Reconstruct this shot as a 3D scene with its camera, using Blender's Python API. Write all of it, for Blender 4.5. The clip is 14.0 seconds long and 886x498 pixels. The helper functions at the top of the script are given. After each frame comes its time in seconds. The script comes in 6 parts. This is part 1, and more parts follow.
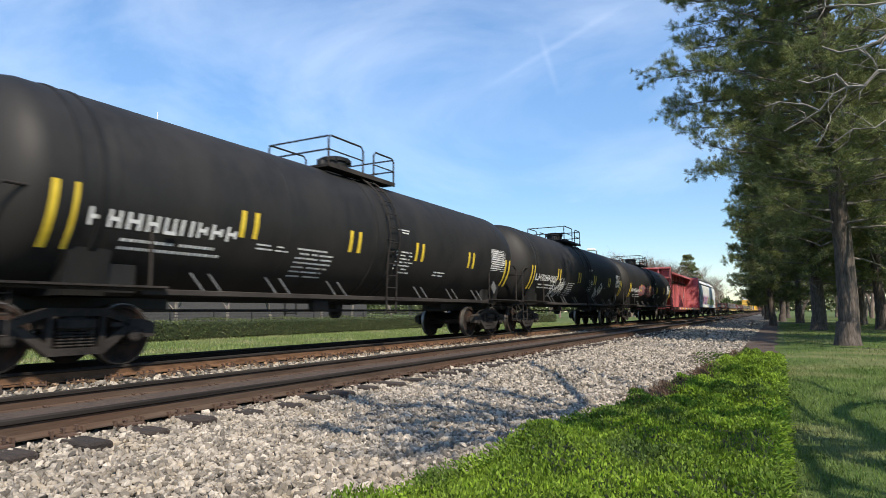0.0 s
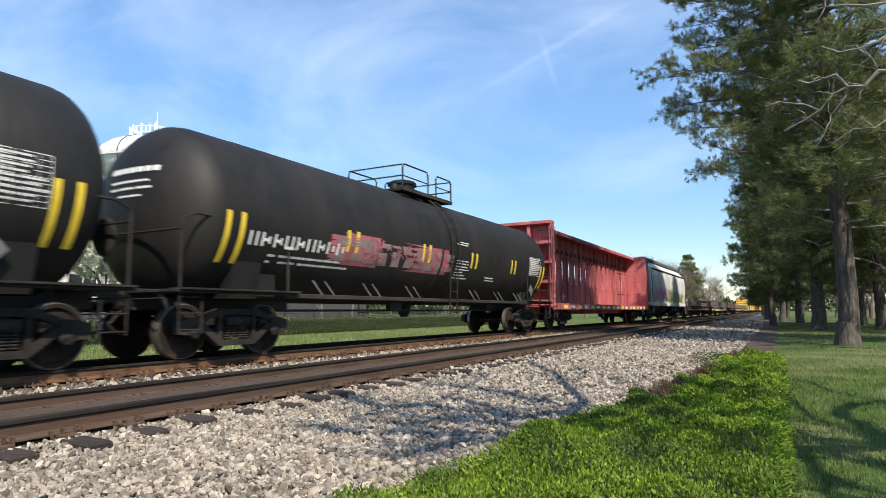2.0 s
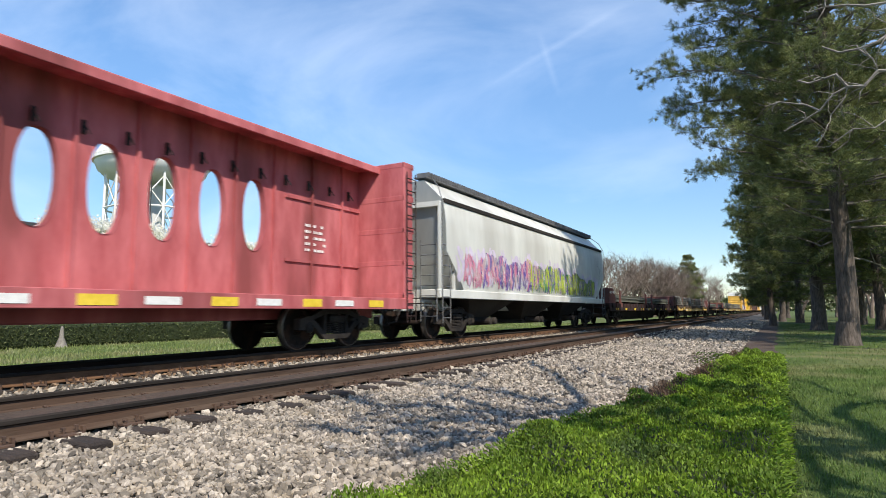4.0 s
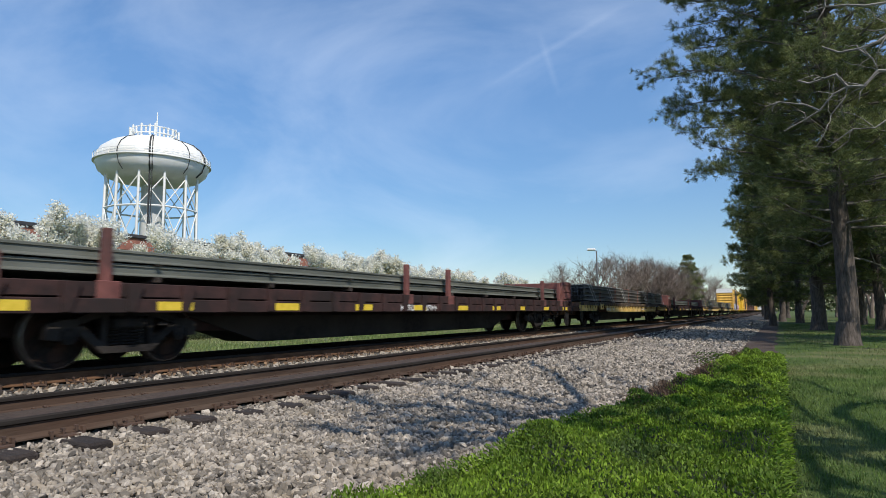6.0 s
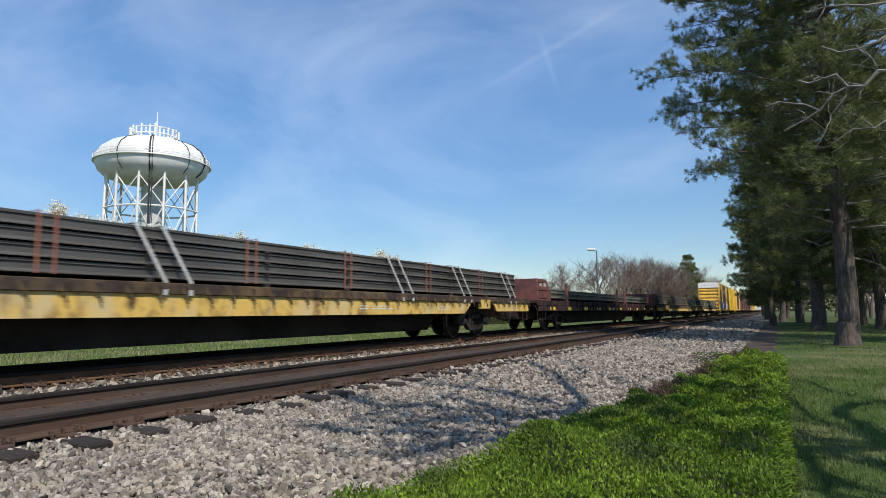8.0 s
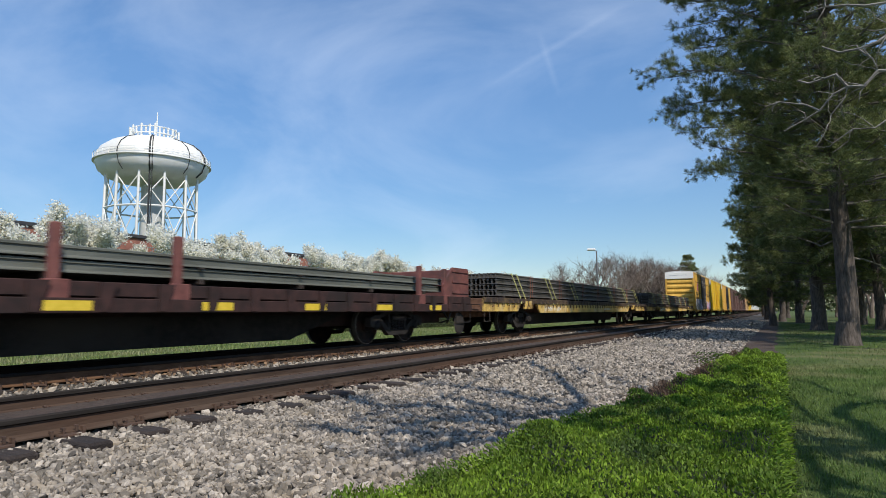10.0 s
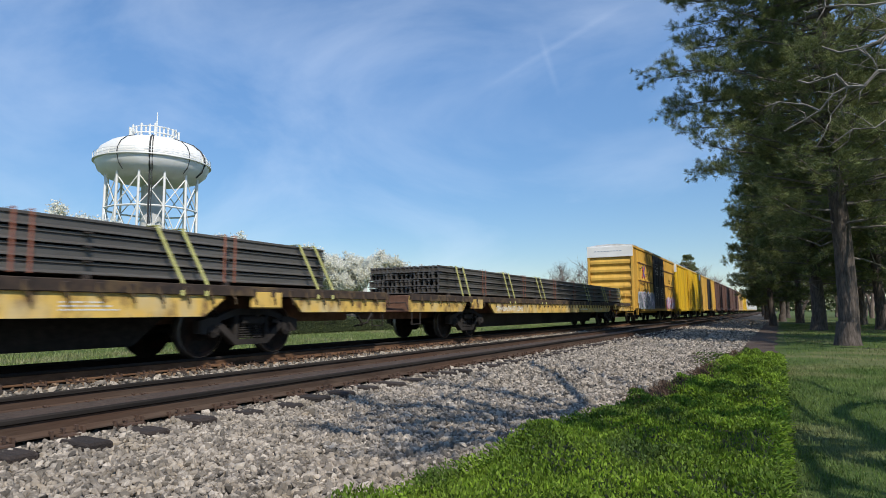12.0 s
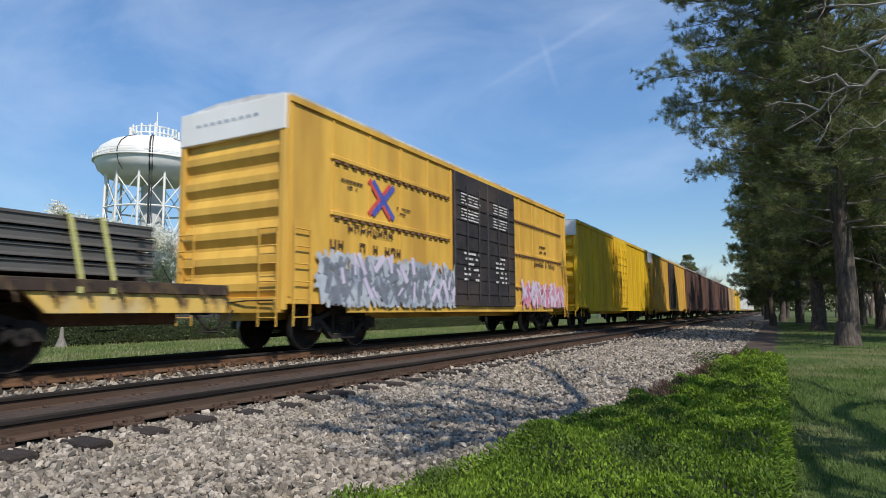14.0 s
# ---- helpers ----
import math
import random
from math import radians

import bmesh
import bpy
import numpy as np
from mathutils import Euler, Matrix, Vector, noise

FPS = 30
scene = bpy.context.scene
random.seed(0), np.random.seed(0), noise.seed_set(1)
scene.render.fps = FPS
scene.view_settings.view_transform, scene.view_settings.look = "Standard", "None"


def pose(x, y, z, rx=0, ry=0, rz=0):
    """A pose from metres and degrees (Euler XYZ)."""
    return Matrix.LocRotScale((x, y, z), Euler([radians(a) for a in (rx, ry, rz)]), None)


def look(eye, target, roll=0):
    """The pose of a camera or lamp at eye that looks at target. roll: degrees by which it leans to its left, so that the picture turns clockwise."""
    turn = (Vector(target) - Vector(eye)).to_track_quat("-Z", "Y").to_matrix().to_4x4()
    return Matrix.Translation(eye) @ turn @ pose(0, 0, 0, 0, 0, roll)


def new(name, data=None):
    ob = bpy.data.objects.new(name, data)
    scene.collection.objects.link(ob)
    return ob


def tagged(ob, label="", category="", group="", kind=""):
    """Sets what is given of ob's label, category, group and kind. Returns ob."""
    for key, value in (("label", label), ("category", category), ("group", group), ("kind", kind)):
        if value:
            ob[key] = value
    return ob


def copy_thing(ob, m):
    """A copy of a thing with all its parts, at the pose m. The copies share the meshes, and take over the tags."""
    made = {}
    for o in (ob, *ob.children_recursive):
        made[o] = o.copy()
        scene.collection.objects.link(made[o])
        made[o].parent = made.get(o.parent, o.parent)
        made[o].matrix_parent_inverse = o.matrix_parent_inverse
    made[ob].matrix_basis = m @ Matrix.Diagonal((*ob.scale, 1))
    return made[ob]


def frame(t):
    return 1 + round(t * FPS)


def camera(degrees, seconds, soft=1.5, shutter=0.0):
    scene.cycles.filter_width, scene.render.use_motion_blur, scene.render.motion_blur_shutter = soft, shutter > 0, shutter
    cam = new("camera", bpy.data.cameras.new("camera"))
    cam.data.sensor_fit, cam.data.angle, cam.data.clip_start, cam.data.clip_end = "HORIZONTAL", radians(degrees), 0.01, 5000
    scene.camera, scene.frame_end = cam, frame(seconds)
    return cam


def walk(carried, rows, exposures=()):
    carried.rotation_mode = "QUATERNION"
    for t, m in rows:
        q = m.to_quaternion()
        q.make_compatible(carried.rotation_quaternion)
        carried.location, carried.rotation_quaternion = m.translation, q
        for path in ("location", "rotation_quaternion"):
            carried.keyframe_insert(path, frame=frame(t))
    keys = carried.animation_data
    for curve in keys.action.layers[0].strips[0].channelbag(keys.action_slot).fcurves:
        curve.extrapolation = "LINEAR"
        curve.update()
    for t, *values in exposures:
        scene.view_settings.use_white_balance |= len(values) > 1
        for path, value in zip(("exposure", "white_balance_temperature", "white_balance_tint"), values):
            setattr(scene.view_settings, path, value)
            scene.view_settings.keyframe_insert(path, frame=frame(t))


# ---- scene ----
EYE = (0.0, 0.0, 0.355)
cam = camera(71.45, 14.0, soft=0.75, shutter=0.16)
HOLD = Matrix.Translation(EYE) @ pose(0, 0, 0, 0, 0, 28.506) @ pose(0, 0, 0, 95.902, 0, 0) @ pose(0, 0, 0, 0, 0, -0.45)
walk(cam, [(0.0, HOLD), (14.0, HOLD)], exposures=[(0.0, 0.46, 6950, 10), (3.2, 0.56, 6950, 10), (5.4, -0.03, 6500, 10), (6.0, -0.08, 6500, 10), (14.0, -0.08, 6500, 10)])

# ---- world and sun ----
SUN_EL, SUN_AZ = 46.0, 38.0          # degrees; azimuth from +x towards -y
to_sun = Vector((math.cos(radians(SUN_EL)) * math.cos(radians(SUN_AZ)), -math.cos(radians(SUN_EL)) * math.sin(radians(SUN_AZ)), math.sin(radians(SUN_EL))))
sun = new("sun", bpy.data.lights.new("sun", "SUN"))
sun.data.energy, sun.data.angle, sun.data.color = 4.6, radians(0.53), (1.0, 0.93, 0.83)
sun.matrix_basis = look((0, 0, 60), Vector((0, 0, 60)) - to_sun)


# old contrails: the plane of each, its middle, how far it reaches, its half width
TRAILS = [((0.3091, 0.4764, -0.8231), (-0.2823, 0.8724, 0.399), 0.9915, 0.007), ((-0.9454, -0.2012, -0.2564), (-0.2897, 0.879, 0.3786), 0.9985, 0.007)]


def build_world():
    w = bpy.data.worlds.new("world")
    w.use_nodes = True
    scene.world = w
    nt = w.node_tree
    n = nt.nodes
    bg = n["Background"]
    sky = n.new("ShaderNodeTexSky")
    sky.sky_type, sky.sun_disc = "NISHITA", False
    sky.sun_elevation, sky.sun_rotation = radians(SUN_EL), radians(90 + SUN_AZ)
    sky.air_density, sky.dust_density, sky.ozone_density = 1.0, 0.0, 3.5
    # thin cirrus and old contrails
    l = nt.links.new
    tc = n.new("ShaderNodeTexCoord")
    mp = n.new("ShaderNodeMapping")
    mp.inputs["Rotation"].default_value = (0.2, 0.5, 0.6)
    mp.inputs["Scale"].default_value = (1.2, 3.4, 4.5)
    nz = n.new("ShaderNodeTexNoise")
    nz.inputs["Scale"].default_value, nz.inputs["Detail"].default_value, nz.inputs["Roughness"].default_value = 1.1, 7, 0.55
    nz.inputs["Distortion"].default_value = 0.5
    rp = n.new("ShaderNodeValToRGB")
    rp.color_ramp.elements[0].position, rp.color_ramp.elements[0].color = 0.44, (0.11, 0.11, 0.11, 1)
    rp.color_ramp.elements[1].position, rp.color_ramp.elements[1].color = 0.82, (0.42, 0.42, 0.42, 1)
    mix = n.new("ShaderNodeMix")
    mix.data_type = "RGBA"
    mix.inputs["B"].default_value = (6.6, 7.4, 8.6, 1)
    hs = n.new("ShaderNodeHueSaturation")
    hs.inputs["Saturation"].default_value, hs.inputs["Hue"].default_value = 1.3, 0.501
    l(tc.outputs["Generated"], mp.inputs["Vector"])
    l(mp.outputs["Vector"], nz.inputs["Vector"])
    l(nz.outputs["Fac"], rp.inputs["Fac"])
    fac = rp.outputs["Color"]

    def node(op, a, b=None):
        k = n.new("ShaderNodeMath")
        k.operation = op
        for i, q in enumerate((a, b)):
            if isinstance(q, (int, float)):
                k.inputs[i].default_value = q
            elif q is not None:
                l(q, k.inputs[i])
        return k.outputs[0]

    def along(v):
        k = n.new("ShaderNodeVectorMath")
        k.operation = "DOT_PRODUCT"
        l(tc.outputs["Generated"], k.inputs[0])
        k.inputs[1].default_value = v
        return k.outputs["Value"]

    for normal, middle, reach, width in TRAILS:
        line = node("SUBTRACT", 1.0, node("MULTIPLY", node("ABSOLUTE", along(normal)), 1 / width))
        fade = node("MULTIPLY", node("SUBTRACT", along(middle), reach), 1 / (1 - reach))
        both = node("MULTIPLY", node("MAXIMUM", line, 0.0), node("MAXIMUM", fade, 0.0))
        fac = node("ADD", fac, node("MULTIPLY", both, node("MULTIPLY", nz.outputs["Fac"], 0.11)))
    l(fac, mix.inputs["Factor"])
    l(sky.outputs["Color"], hs.inputs["Color"])
    # the paler band near the horizon, held back a little
    low = node("ADD", 0.58, node("MULTIPLY", node("MINIMUM", node("MAXIMUM", along((0, 0, 1)), 0.0), 0.38), 1.134))
    l(low, hs.inputs["Value"])
    l(hs.outputs["Color"], mix.inputs["A"])
    l(mix.outputs["Result"], bg.inputs["Color"])
    bg.inputs["Strength"].default_value = 0.15


build_world()


# ---- materials ----
def mat(name, c1, c2=None, scale=8.0, rough=0.7, metal=0.0, bump=0.0, bscale=None, c3=None, big=0.6, island=False, spec=None, stretch=None, rnd=0.0, edge=(0.35, 0.65)):
    """A surface with two tones at a fine scale, a third as larger stains, relief, and a random shift per piece."""
    m = bpy.data.materials.new(name)
    m.use_nodes = True
    nt = m.node_tree
    n, l = nt.nodes, nt.links.new
    b = n["Principled BSDF"]
    b.inputs["Roughness"].default_value, b.inputs["Metallic"].default_value = rough, metal
    if spec is not None:
        b.inputs["Specular IOR Level"].default_value = spec
    tc = n.new("ShaderNodeTexCoord")
    vec = tc.outputs["Object"]
    if stretch:
        mp = n.new("ShaderNodeMapping")
        mp.inputs["Scale"].default_value = stretch
        l(vec, mp.inputs["Vector"])
        vec = mp.outputs["Vector"]
    nz = n.new("ShaderNodeTexNoise")
    nz.inputs["Scale"].default_value, nz.inputs["Detail"].default_value, nz.inputs["Roughness"].default_value = scale, 6, 0.65
    l(vec, nz.inputs["Vector"])
    rp = n.new("ShaderNodeValToRGB")
    rp.color_ramp.elements[0].position, rp.color_ramp.elements[1].position = edge
    rp.color_ramp.elements[0].color, rp.color_ramp.elements[1].color = (*c1, 1), (*(c2 or c1), 1)
    l(nz.outputs["Fac"], rp.inputs["Fac"])
    col = rp.outputs["Color"]
    if c3:
        n2 = n.new("ShaderNodeTexNoise")
        n2.inputs["Scale"].default_value, n2.inputs["Detail"].default_value = big, 5
        l(vec, n2.inputs["Vector"])
        r2 = n.new("ShaderNodeValToRGB")
        r2.color_ramp.elements[0].position, r2.color_ramp.elements[1].position = 0.48, 0.66
        l(n2.outputs["Fac"], r2.inputs["Fac"])
        mx = n.new("ShaderNodeMix")
        mx.data_type = "RGBA"
        l(r2.outputs["Color"], mx.inputs["Factor"])
        l(col, mx.inputs["A"])
        mx.inputs["B"].default_value = (*c3, 1)
        col = mx.outputs["Result"]
    if rnd:
        if island:
            src = n.new("ShaderNodeNewGeometry").outputs["Random Per Island"]
        else:
            src = n.new("ShaderNodeObjectInfo").outputs["Random"]
        mr = n.new("ShaderNodeMapRange")
        mr.inputs["To Min"].default_value, mr.inputs["To Max"].default_value = 1 - rnd, 1 + rnd
        l(src, mr.inputs["Value"])
        hs = n.new("ShaderNodeHueSaturation")
        l(mr.outputs["Result"], hs.inputs["Value"])
        l(col, hs.inputs["Color"])
        col = hs.outputs["Color"]
    l(col, b.inputs["Base Color"])
    if bump:
        nb = n.new("ShaderNodeTexNoise")
        nb.inputs["Scale"].default_value, nb.inputs["Detail"].default_value = bscale or scale * 3, 5
        l(vec, nb.inputs["Vector"])
        bp = n.new("ShaderNodeBump")
        bp.inputs["Strength"].default_value, bp.inputs["Distance"].default_value = bump, 0.03
        l(nb.outputs["Fac"], bp.inputs["Height"])
        l(bp.outputs["Normal"], b.inputs["Normal"])
    return m


def leaf_mat(name, c1, c2, rnd=0.3, trans=0.35, rough=0.5, big=0.5, c3=None):
    m = mat(name, c1, c2, 1.5, rough, rnd=rnd, island=True, c3=c3, big=big)
    nt = m.node_tree
    n, l = nt.nodes, nt.links.new
    b = n["Principled BSDF"]
    tr = n.new("ShaderNodeBsdfTranslucent")
    l(b.inputs["Base Color"].links[0].from_socket, tr.inputs["Color"])
    mx = n.new("ShaderNodeMixShader")
    mx.inputs[0].default_value = trans
    out = n["Material Output"]
    l(b.outputs[0], mx.inputs[1])
    l(tr.outputs[0], mx.inputs[2])
    l(mx.outputs[0], out.inputs["Surface"])
    return m


M = dict(
    lawn=mat("lawn", (0.045, 0.08, 0.018), (0.09, 0.125, 0.033), 14, 0.95, bump=0.6, bscale=60, c3=(0.14, 0.145, 0.06), big=0.5, spec=0.2),
    blade=leaf_mat("grass_blade", (0.075, 0.135, 0.025), (0.15, 0.215, 0.05), 0.4, 0.3, 0.8, c3=(0.23, 0.24, 0.10)),
    field=leaf_mat("field_blade", (0.13, 0.19, 0.045), (0.22, 0.27, 0.085), 0.35, 0.3, c3=(0.27, 0.27, 0.13)),
    stake=mat("dull_red_stake", (0.12, 0.04, 0.035), (0.19, 0.07, 0.058), 5, 0.8, bump=0.1, c3=(0.09, 0.04, 0.035), big=2),
    # darker than the stones: shade in the gaps between them, painted into the bed
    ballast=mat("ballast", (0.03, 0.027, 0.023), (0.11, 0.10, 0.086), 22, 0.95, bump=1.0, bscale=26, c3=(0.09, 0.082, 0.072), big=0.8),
    stone=mat("ballast_stone", (0.155, 0.132, 0.106), (0.37, 0.322, 0.262), 9, 0.9, rnd=0.6, island=True, bump=0.3, bscale=60, c3=(0.25, 0.21, 0.16), big=2.5),
    stone_one=mat("ballast_stone_single", (0.155, 0.132, 0.106), (0.37, 0.322, 0.262), 9, 0.9, rnd=0.6, bump=0.3, bscale=60),
    rail=mat("rusted_rail", (0.058, 0.038, 0.028), (0.10, 0.07, 0.052), 7, 0.9, 0.0, bump=0.2, bscale=40, stretch=(1, 0.15, 1), c3=(0.085, 0.048, 0.032), big=1.4, spec=0.12),
    dirt=mat("leaf_litter", (0.035, 0.022, 0.015), (0.10, 0.065, 0.045), 18, 0.95, bump=0.8, bscale=30, c3=(0.07, 0.05, 0.035), big=1.0),
    fines=mat("rusty_fines", (0.035, 0.023, 0.017), (0.085, 0.058, 0.042), 12, 0.95, bump=0.5, bscale=40, c3=(0.06, 0.04, 0.03), big=1.2),
    redrail=mat("orange_rusted_rail", (0.085, 0.046, 0.026), (0.17, 0.095, 0.055), 9, 0.92, bump=0.2, bscale=40, stretch=(1, 0.3, 1), spec=0.1),
    darkrail=mat("dark_brown_rail", (0.016, 0.011, 0.009), (0.035, 0.022, 0.016), 7, 0.9, bump=0.15, bscale=40, stretch=(1, 0.15, 1), spec=0.1),
    stone_rust=mat("rust_stained_stone", (0.10, 0.062, 0.036), (0.21, 0.135, 0.08), 9, 0.95, rnd=0.5, island=True, bump=0.3, bscale=60, c3=(0.26, 0.2, 0.14), big=1.5),
    railtop=mat("worn_rail_head", (0.018, 0.016, 0.015), (0.04, 0.034, 0.03), 12, 0.9, 0.0, stretch=(1, 0.05, 1), spec=0.05),
    tie=mat("weathered_tie", (0.018, 0.013, 0.011), (0.05, 0.037, 0.03), 6, 0.95, bump=0.6, bscale=20, stretch=(0.3, 4, 4), rnd=0.25),
    plate=mat("rusty_plate", (0.06, 0.036, 0.026), (0.115, 0.066, 0.043), 20, 0.85, 0.1, bump=0.2),
    hedge=leaf_mat("hedge_leaf", (0.11, 0.19, 0.014), (0.23, 0.345, 0.026), 0.5, 0.4, 0.7, 0.9, (0.07, 0.12, 0.02)),
    # near-black green: the shade inside the hedges, put into the colour
    hedge_shade=mat("hedge_core_shade", (0.012, 0.02, 0.006), (0.03, 0.045, 0.012), 10, 0.95, bump=1.0, bscale=25),
    hedge_far=leaf_mat("far_hedge_leaf", (0.05, 0.068, 0.022), (0.10, 0.12, 0.04), 0.5, 0.2),
    bark=mat("pine_bark", (0.04, 0.032, 0.027), (0.13, 0.105, 0.088), 5, 0.95, bump=1.0, bscale=9, stretch=(3, 3, 0.6)),
    bark_p=mat("pale_bark", (0.13, 0.118, 0.105), (0.27, 0.25, 0.22), 6, 0.95, bump=0.5),
    hedge_twig=mat("hedge_twig", (0.07, 0.045, 0.03), (0.15, 0.095, 0.06), 8, 0.95, rnd=0.4, island=True),
    bark_g=mat("grey_bark", (0.09, 0.08, 0.07), (0.22, 0.20, 0.18), 6, 0.95, bump=0.6, stretch=(2, 2, 0.5)),
    needle=leaf_mat("pine_needle", (0.055, 0.080, 0.032), (0.21, 0.245, 0.085), 0.5, 0.38, 0.7, 0.45, (0.30, 0.32, 0.13)),
    blossom=leaf_mat("pear_blossom", (0.80, 0.79, 0.70), (0.90, 0.90, 0.84), 0.1, 0.45, 0.8, 1.2, (0.72, 0.71, 0.60)),
    twig=mat("bare_twig", (0.12, 0.09, 0.074), (0.22, 0.172, 0.14), 3, 0.95),
    black=mat("black_tank_paint", (0.008, 0.008, 0.008), (0.016, 0.0155, 0.015), 3, 0.6, c3=(0.022, 0.020, 0.018), big=0.7, spec=0.28, stretch=(1, 1, 0.5), bump=0.02, bscale=30),
    iron=mat("grimy_iron", (0.011, 0.0095, 0.009), (0.03, 0.025, 0.022), 9, 0.85, 0.0, bump=0.2, c3=(0.042, 0.035, 0.03), spec=0.3),
    wheel=mat("wheel_steel", (0.012, 0.010, 0.009), (0.026, 0.02, 0.017), 14, 0.9, 0.0, c3=(0.05, 0.028, 0.02), big=3, spec=0.2),
    tread=mat("wheel_tread", (0.18, 0.165, 0.15), (0.26, 0.24, 0.22), 10, 0.4, 0.8),
    yellow_mark=mat("reflective_yellow", (0.62, 0.44, 0.03), (0.75, 0.55, 0.06), 9, 0.5),
    white_mark=mat("stencil_white", (0.60, 0.60, 0.58), (0.75, 0.75, 0.73), 20, 0.6),
    red=mat("faded_red_paint", (0.34, 0.072, 0.078), (0.51, 0.15, 0.158), 2.5, 0.75, bump=0.1, c3=(0.21, 0.05, 0.05), big=0.8, stretch=(1, 1, 0.3)),
    maroon=mat("maroon_paint", (0.026, 0.016, 0.015), (0.058, 0.028, 0.025), 4, 0.85, bump=0.15, c3=(0.024, 0.017, 0.016), big=1.2, spec=0.3),
    maroon2=mat("brown_boxcar_paint", (0.09, 0.04, 0.028), (0.16, 0.075, 0.05), 2, 0.8, c3=(0.06, 0.035, 0.028), stretch=(1, 1, 0.25)),
    hopper=mat("pale_grey_paint", (0.55, 0.57, 0.54), (0.66, 0.67, 0.64), 1.5, 0.6, c3=(0.44, 0.44, 0.41), big=0.5, stretch=(1, 1, 0.3), bump=0.02),
    yellow=mat("boxcar_yellow", (0.62, 0.36, 0.055), (0.74, 0.45, 0.08), 2.2, 0.6, c3=(0.50, 0.28, 0.05), big=0.7, stretch=(1, 1, 0.22), bump=0.03),
    yellow2=mat("bright_yellow", (0.68, 0.42, 0.01), (0.78, 0.52, 0.02), 2.2, 0.55, c3=(0.55, 0.33, 0.02), big=0.7, stretch=(1, 1, 0.22)),
    tan=mat("faded_tan_paint", (0.48, 0.30, 0.12), (0.58, 0.38, 0.17), 2.2, 0.7, c3=(0.36, 0.22, 0.10), stretch=(1, 1, 0.22)),
    flat_yellow=mat("worn_yellow_sill", (0.17, 0.095, 0.04), (0.68, 0.45, 0.11), 3.2, 0.75, c3=(0.60, 0.46, 0.22), big=2.6, edge=(0.36, 0.52), bump=0.1, stretch=(1, 1, 0.6)),
    stain=mat("rust_stained_steel", (0.022, 0.016, 0.013), (0.06, 0.038, 0.026), 5, 0.9, bump=0.2, c3=(0.13, 0.085, 0.04), big=2.4),
    rust=mat("rust_brown", (0.10, 0.05, 0.03), (0.20, 0.10, 0.06), 5, 0.9, bump=0.2),
    newrail=mat("new_rail_steel", (0.09, 0.083, 0.076), (0.17, 0.16, 0.145), 5, 0.55, 0.5, stretch=(1, 0.1, 1), rnd=0.25, island=True),
    greenrail=mat("stored_rail_steel", (0.10, 0.105, 0.088), (0.19, 0.195, 0.165), 5, 0.6, 0.4, stretch=(1, 0.1, 1), rnd=0.25, island=True),
    strap_w=mat("strap_white", (0.36, 0.36, 0.34), (0.5, 0.5, 0.47), 15, 0.7),
    strap_y=mat("strap_yellow", (0.42, 0.42, 0.13), (0.52, 0.50, 0.20), 15, 0.7),
    strap_o=mat("band_orange", (0.30, 0.10, 0.06), (0.38, 0.15, 0.09), 15, 0.7),
    doorblack=mat("door_black", (0.018, 0.017, 0.02), (0.04, 0.035, 0.04), 3, 0.6, c3=(0.06, 0.045, 0.04)),
    galv=mat("galvanised_roof", (0.55, 0.55, 0.54), (0.72, 0.72, 0.71), 4, 0.5, 0.1, c3=(0.45, 0.42, 0.38)),
    silver=mat("graffiti_silver", (0.34, 0.38, 0.43), (0.50, 0.54, 0.58), 2.2, 0.6, c3=(0.26, 0.31, 0.38), big=1.8),
    pink=mat("graffiti_pink", (0.55, 0.16, 0.28), (0.65, 0.28, 0.38), 3, 0.6, c3=(0.5, 0.4, 0.42), big=2),
    purple=mat("graffiti_purple", (0.09, 0.06, 0.30), (0.22, 0.15, 0.44), 3, 0.6, c3=(0.24, 0.22, 0.36), big=2),
    lime=mat("graffiti_lime", (0.36, 0.46, 0.05), (0.52, 0.60, 0.11), 3, 0.6),
    spraygreen=mat("graffiti_green", (0.06, 0.24, 0.10), (0.13, 0.36, 0.16), 3, 0.6),
    fadedred=mat("graffiti_faded_red", (0.28, 0.06, 0.075), (0.40, 0.12, 0.14), 5, 0.8, c3=(0.17, 0.07, 0.075), big=1.6),
    dustypink=mat("graffiti_dusty_pink", (0.16, 0.115, 0.115), (0.27, 0.20, 0.20), 3, 0.8, c3=(0.24, 0.12, 0.13), big=2),
    lilac=mat("graffiti_lilac", (0.50, 0.44, 0.58), (0.62, 0.56, 0.68), 3, 0.7),
    outline=mat("graffiti_dark", (0.13, 0.15, 0.18), (0.22, 0.24, 0.28), 4, 0.7),
    blue=mat("logo_blue", (0.06, 0.08, 0.35), (0.09, 0.12, 0.42), 9, 0.6),
    logored=mat("logo_red", (0.55, 0.06, 0.05), (0.65, 0.10, 0.07), 9, 0.6),
    lettering=mat("stencil_dark", (0.05, 0.03, 0.02), (0.09, 0.05, 0.03), 9, 0.7),
    tower=mat("tower_white", (0.74, 0.74, 0.70), (0.82, 0.82, 0.79), 0.4, 0.55, c3=(0.66, 0.65, 0.60), big=0.15, stretch=(1, 1, 0.3)),
    tower_core=mat("tower_column_grey", (0.50, 0.50, 0.48), (0.58, 0.58, 0.55), 0.4, 0.7),
    cable=mat("dark_cable", (0.02, 0.02, 0.02), (0.05, 0.05, 0.05), 4, 0.7),
    wallwhite=mat("painted_block_wall", (0.60, 0.58, 0.54), (0.70, 0.68, 0.64), 1.0, 0.8, c3=(0.52, 0.49, 0.45)),
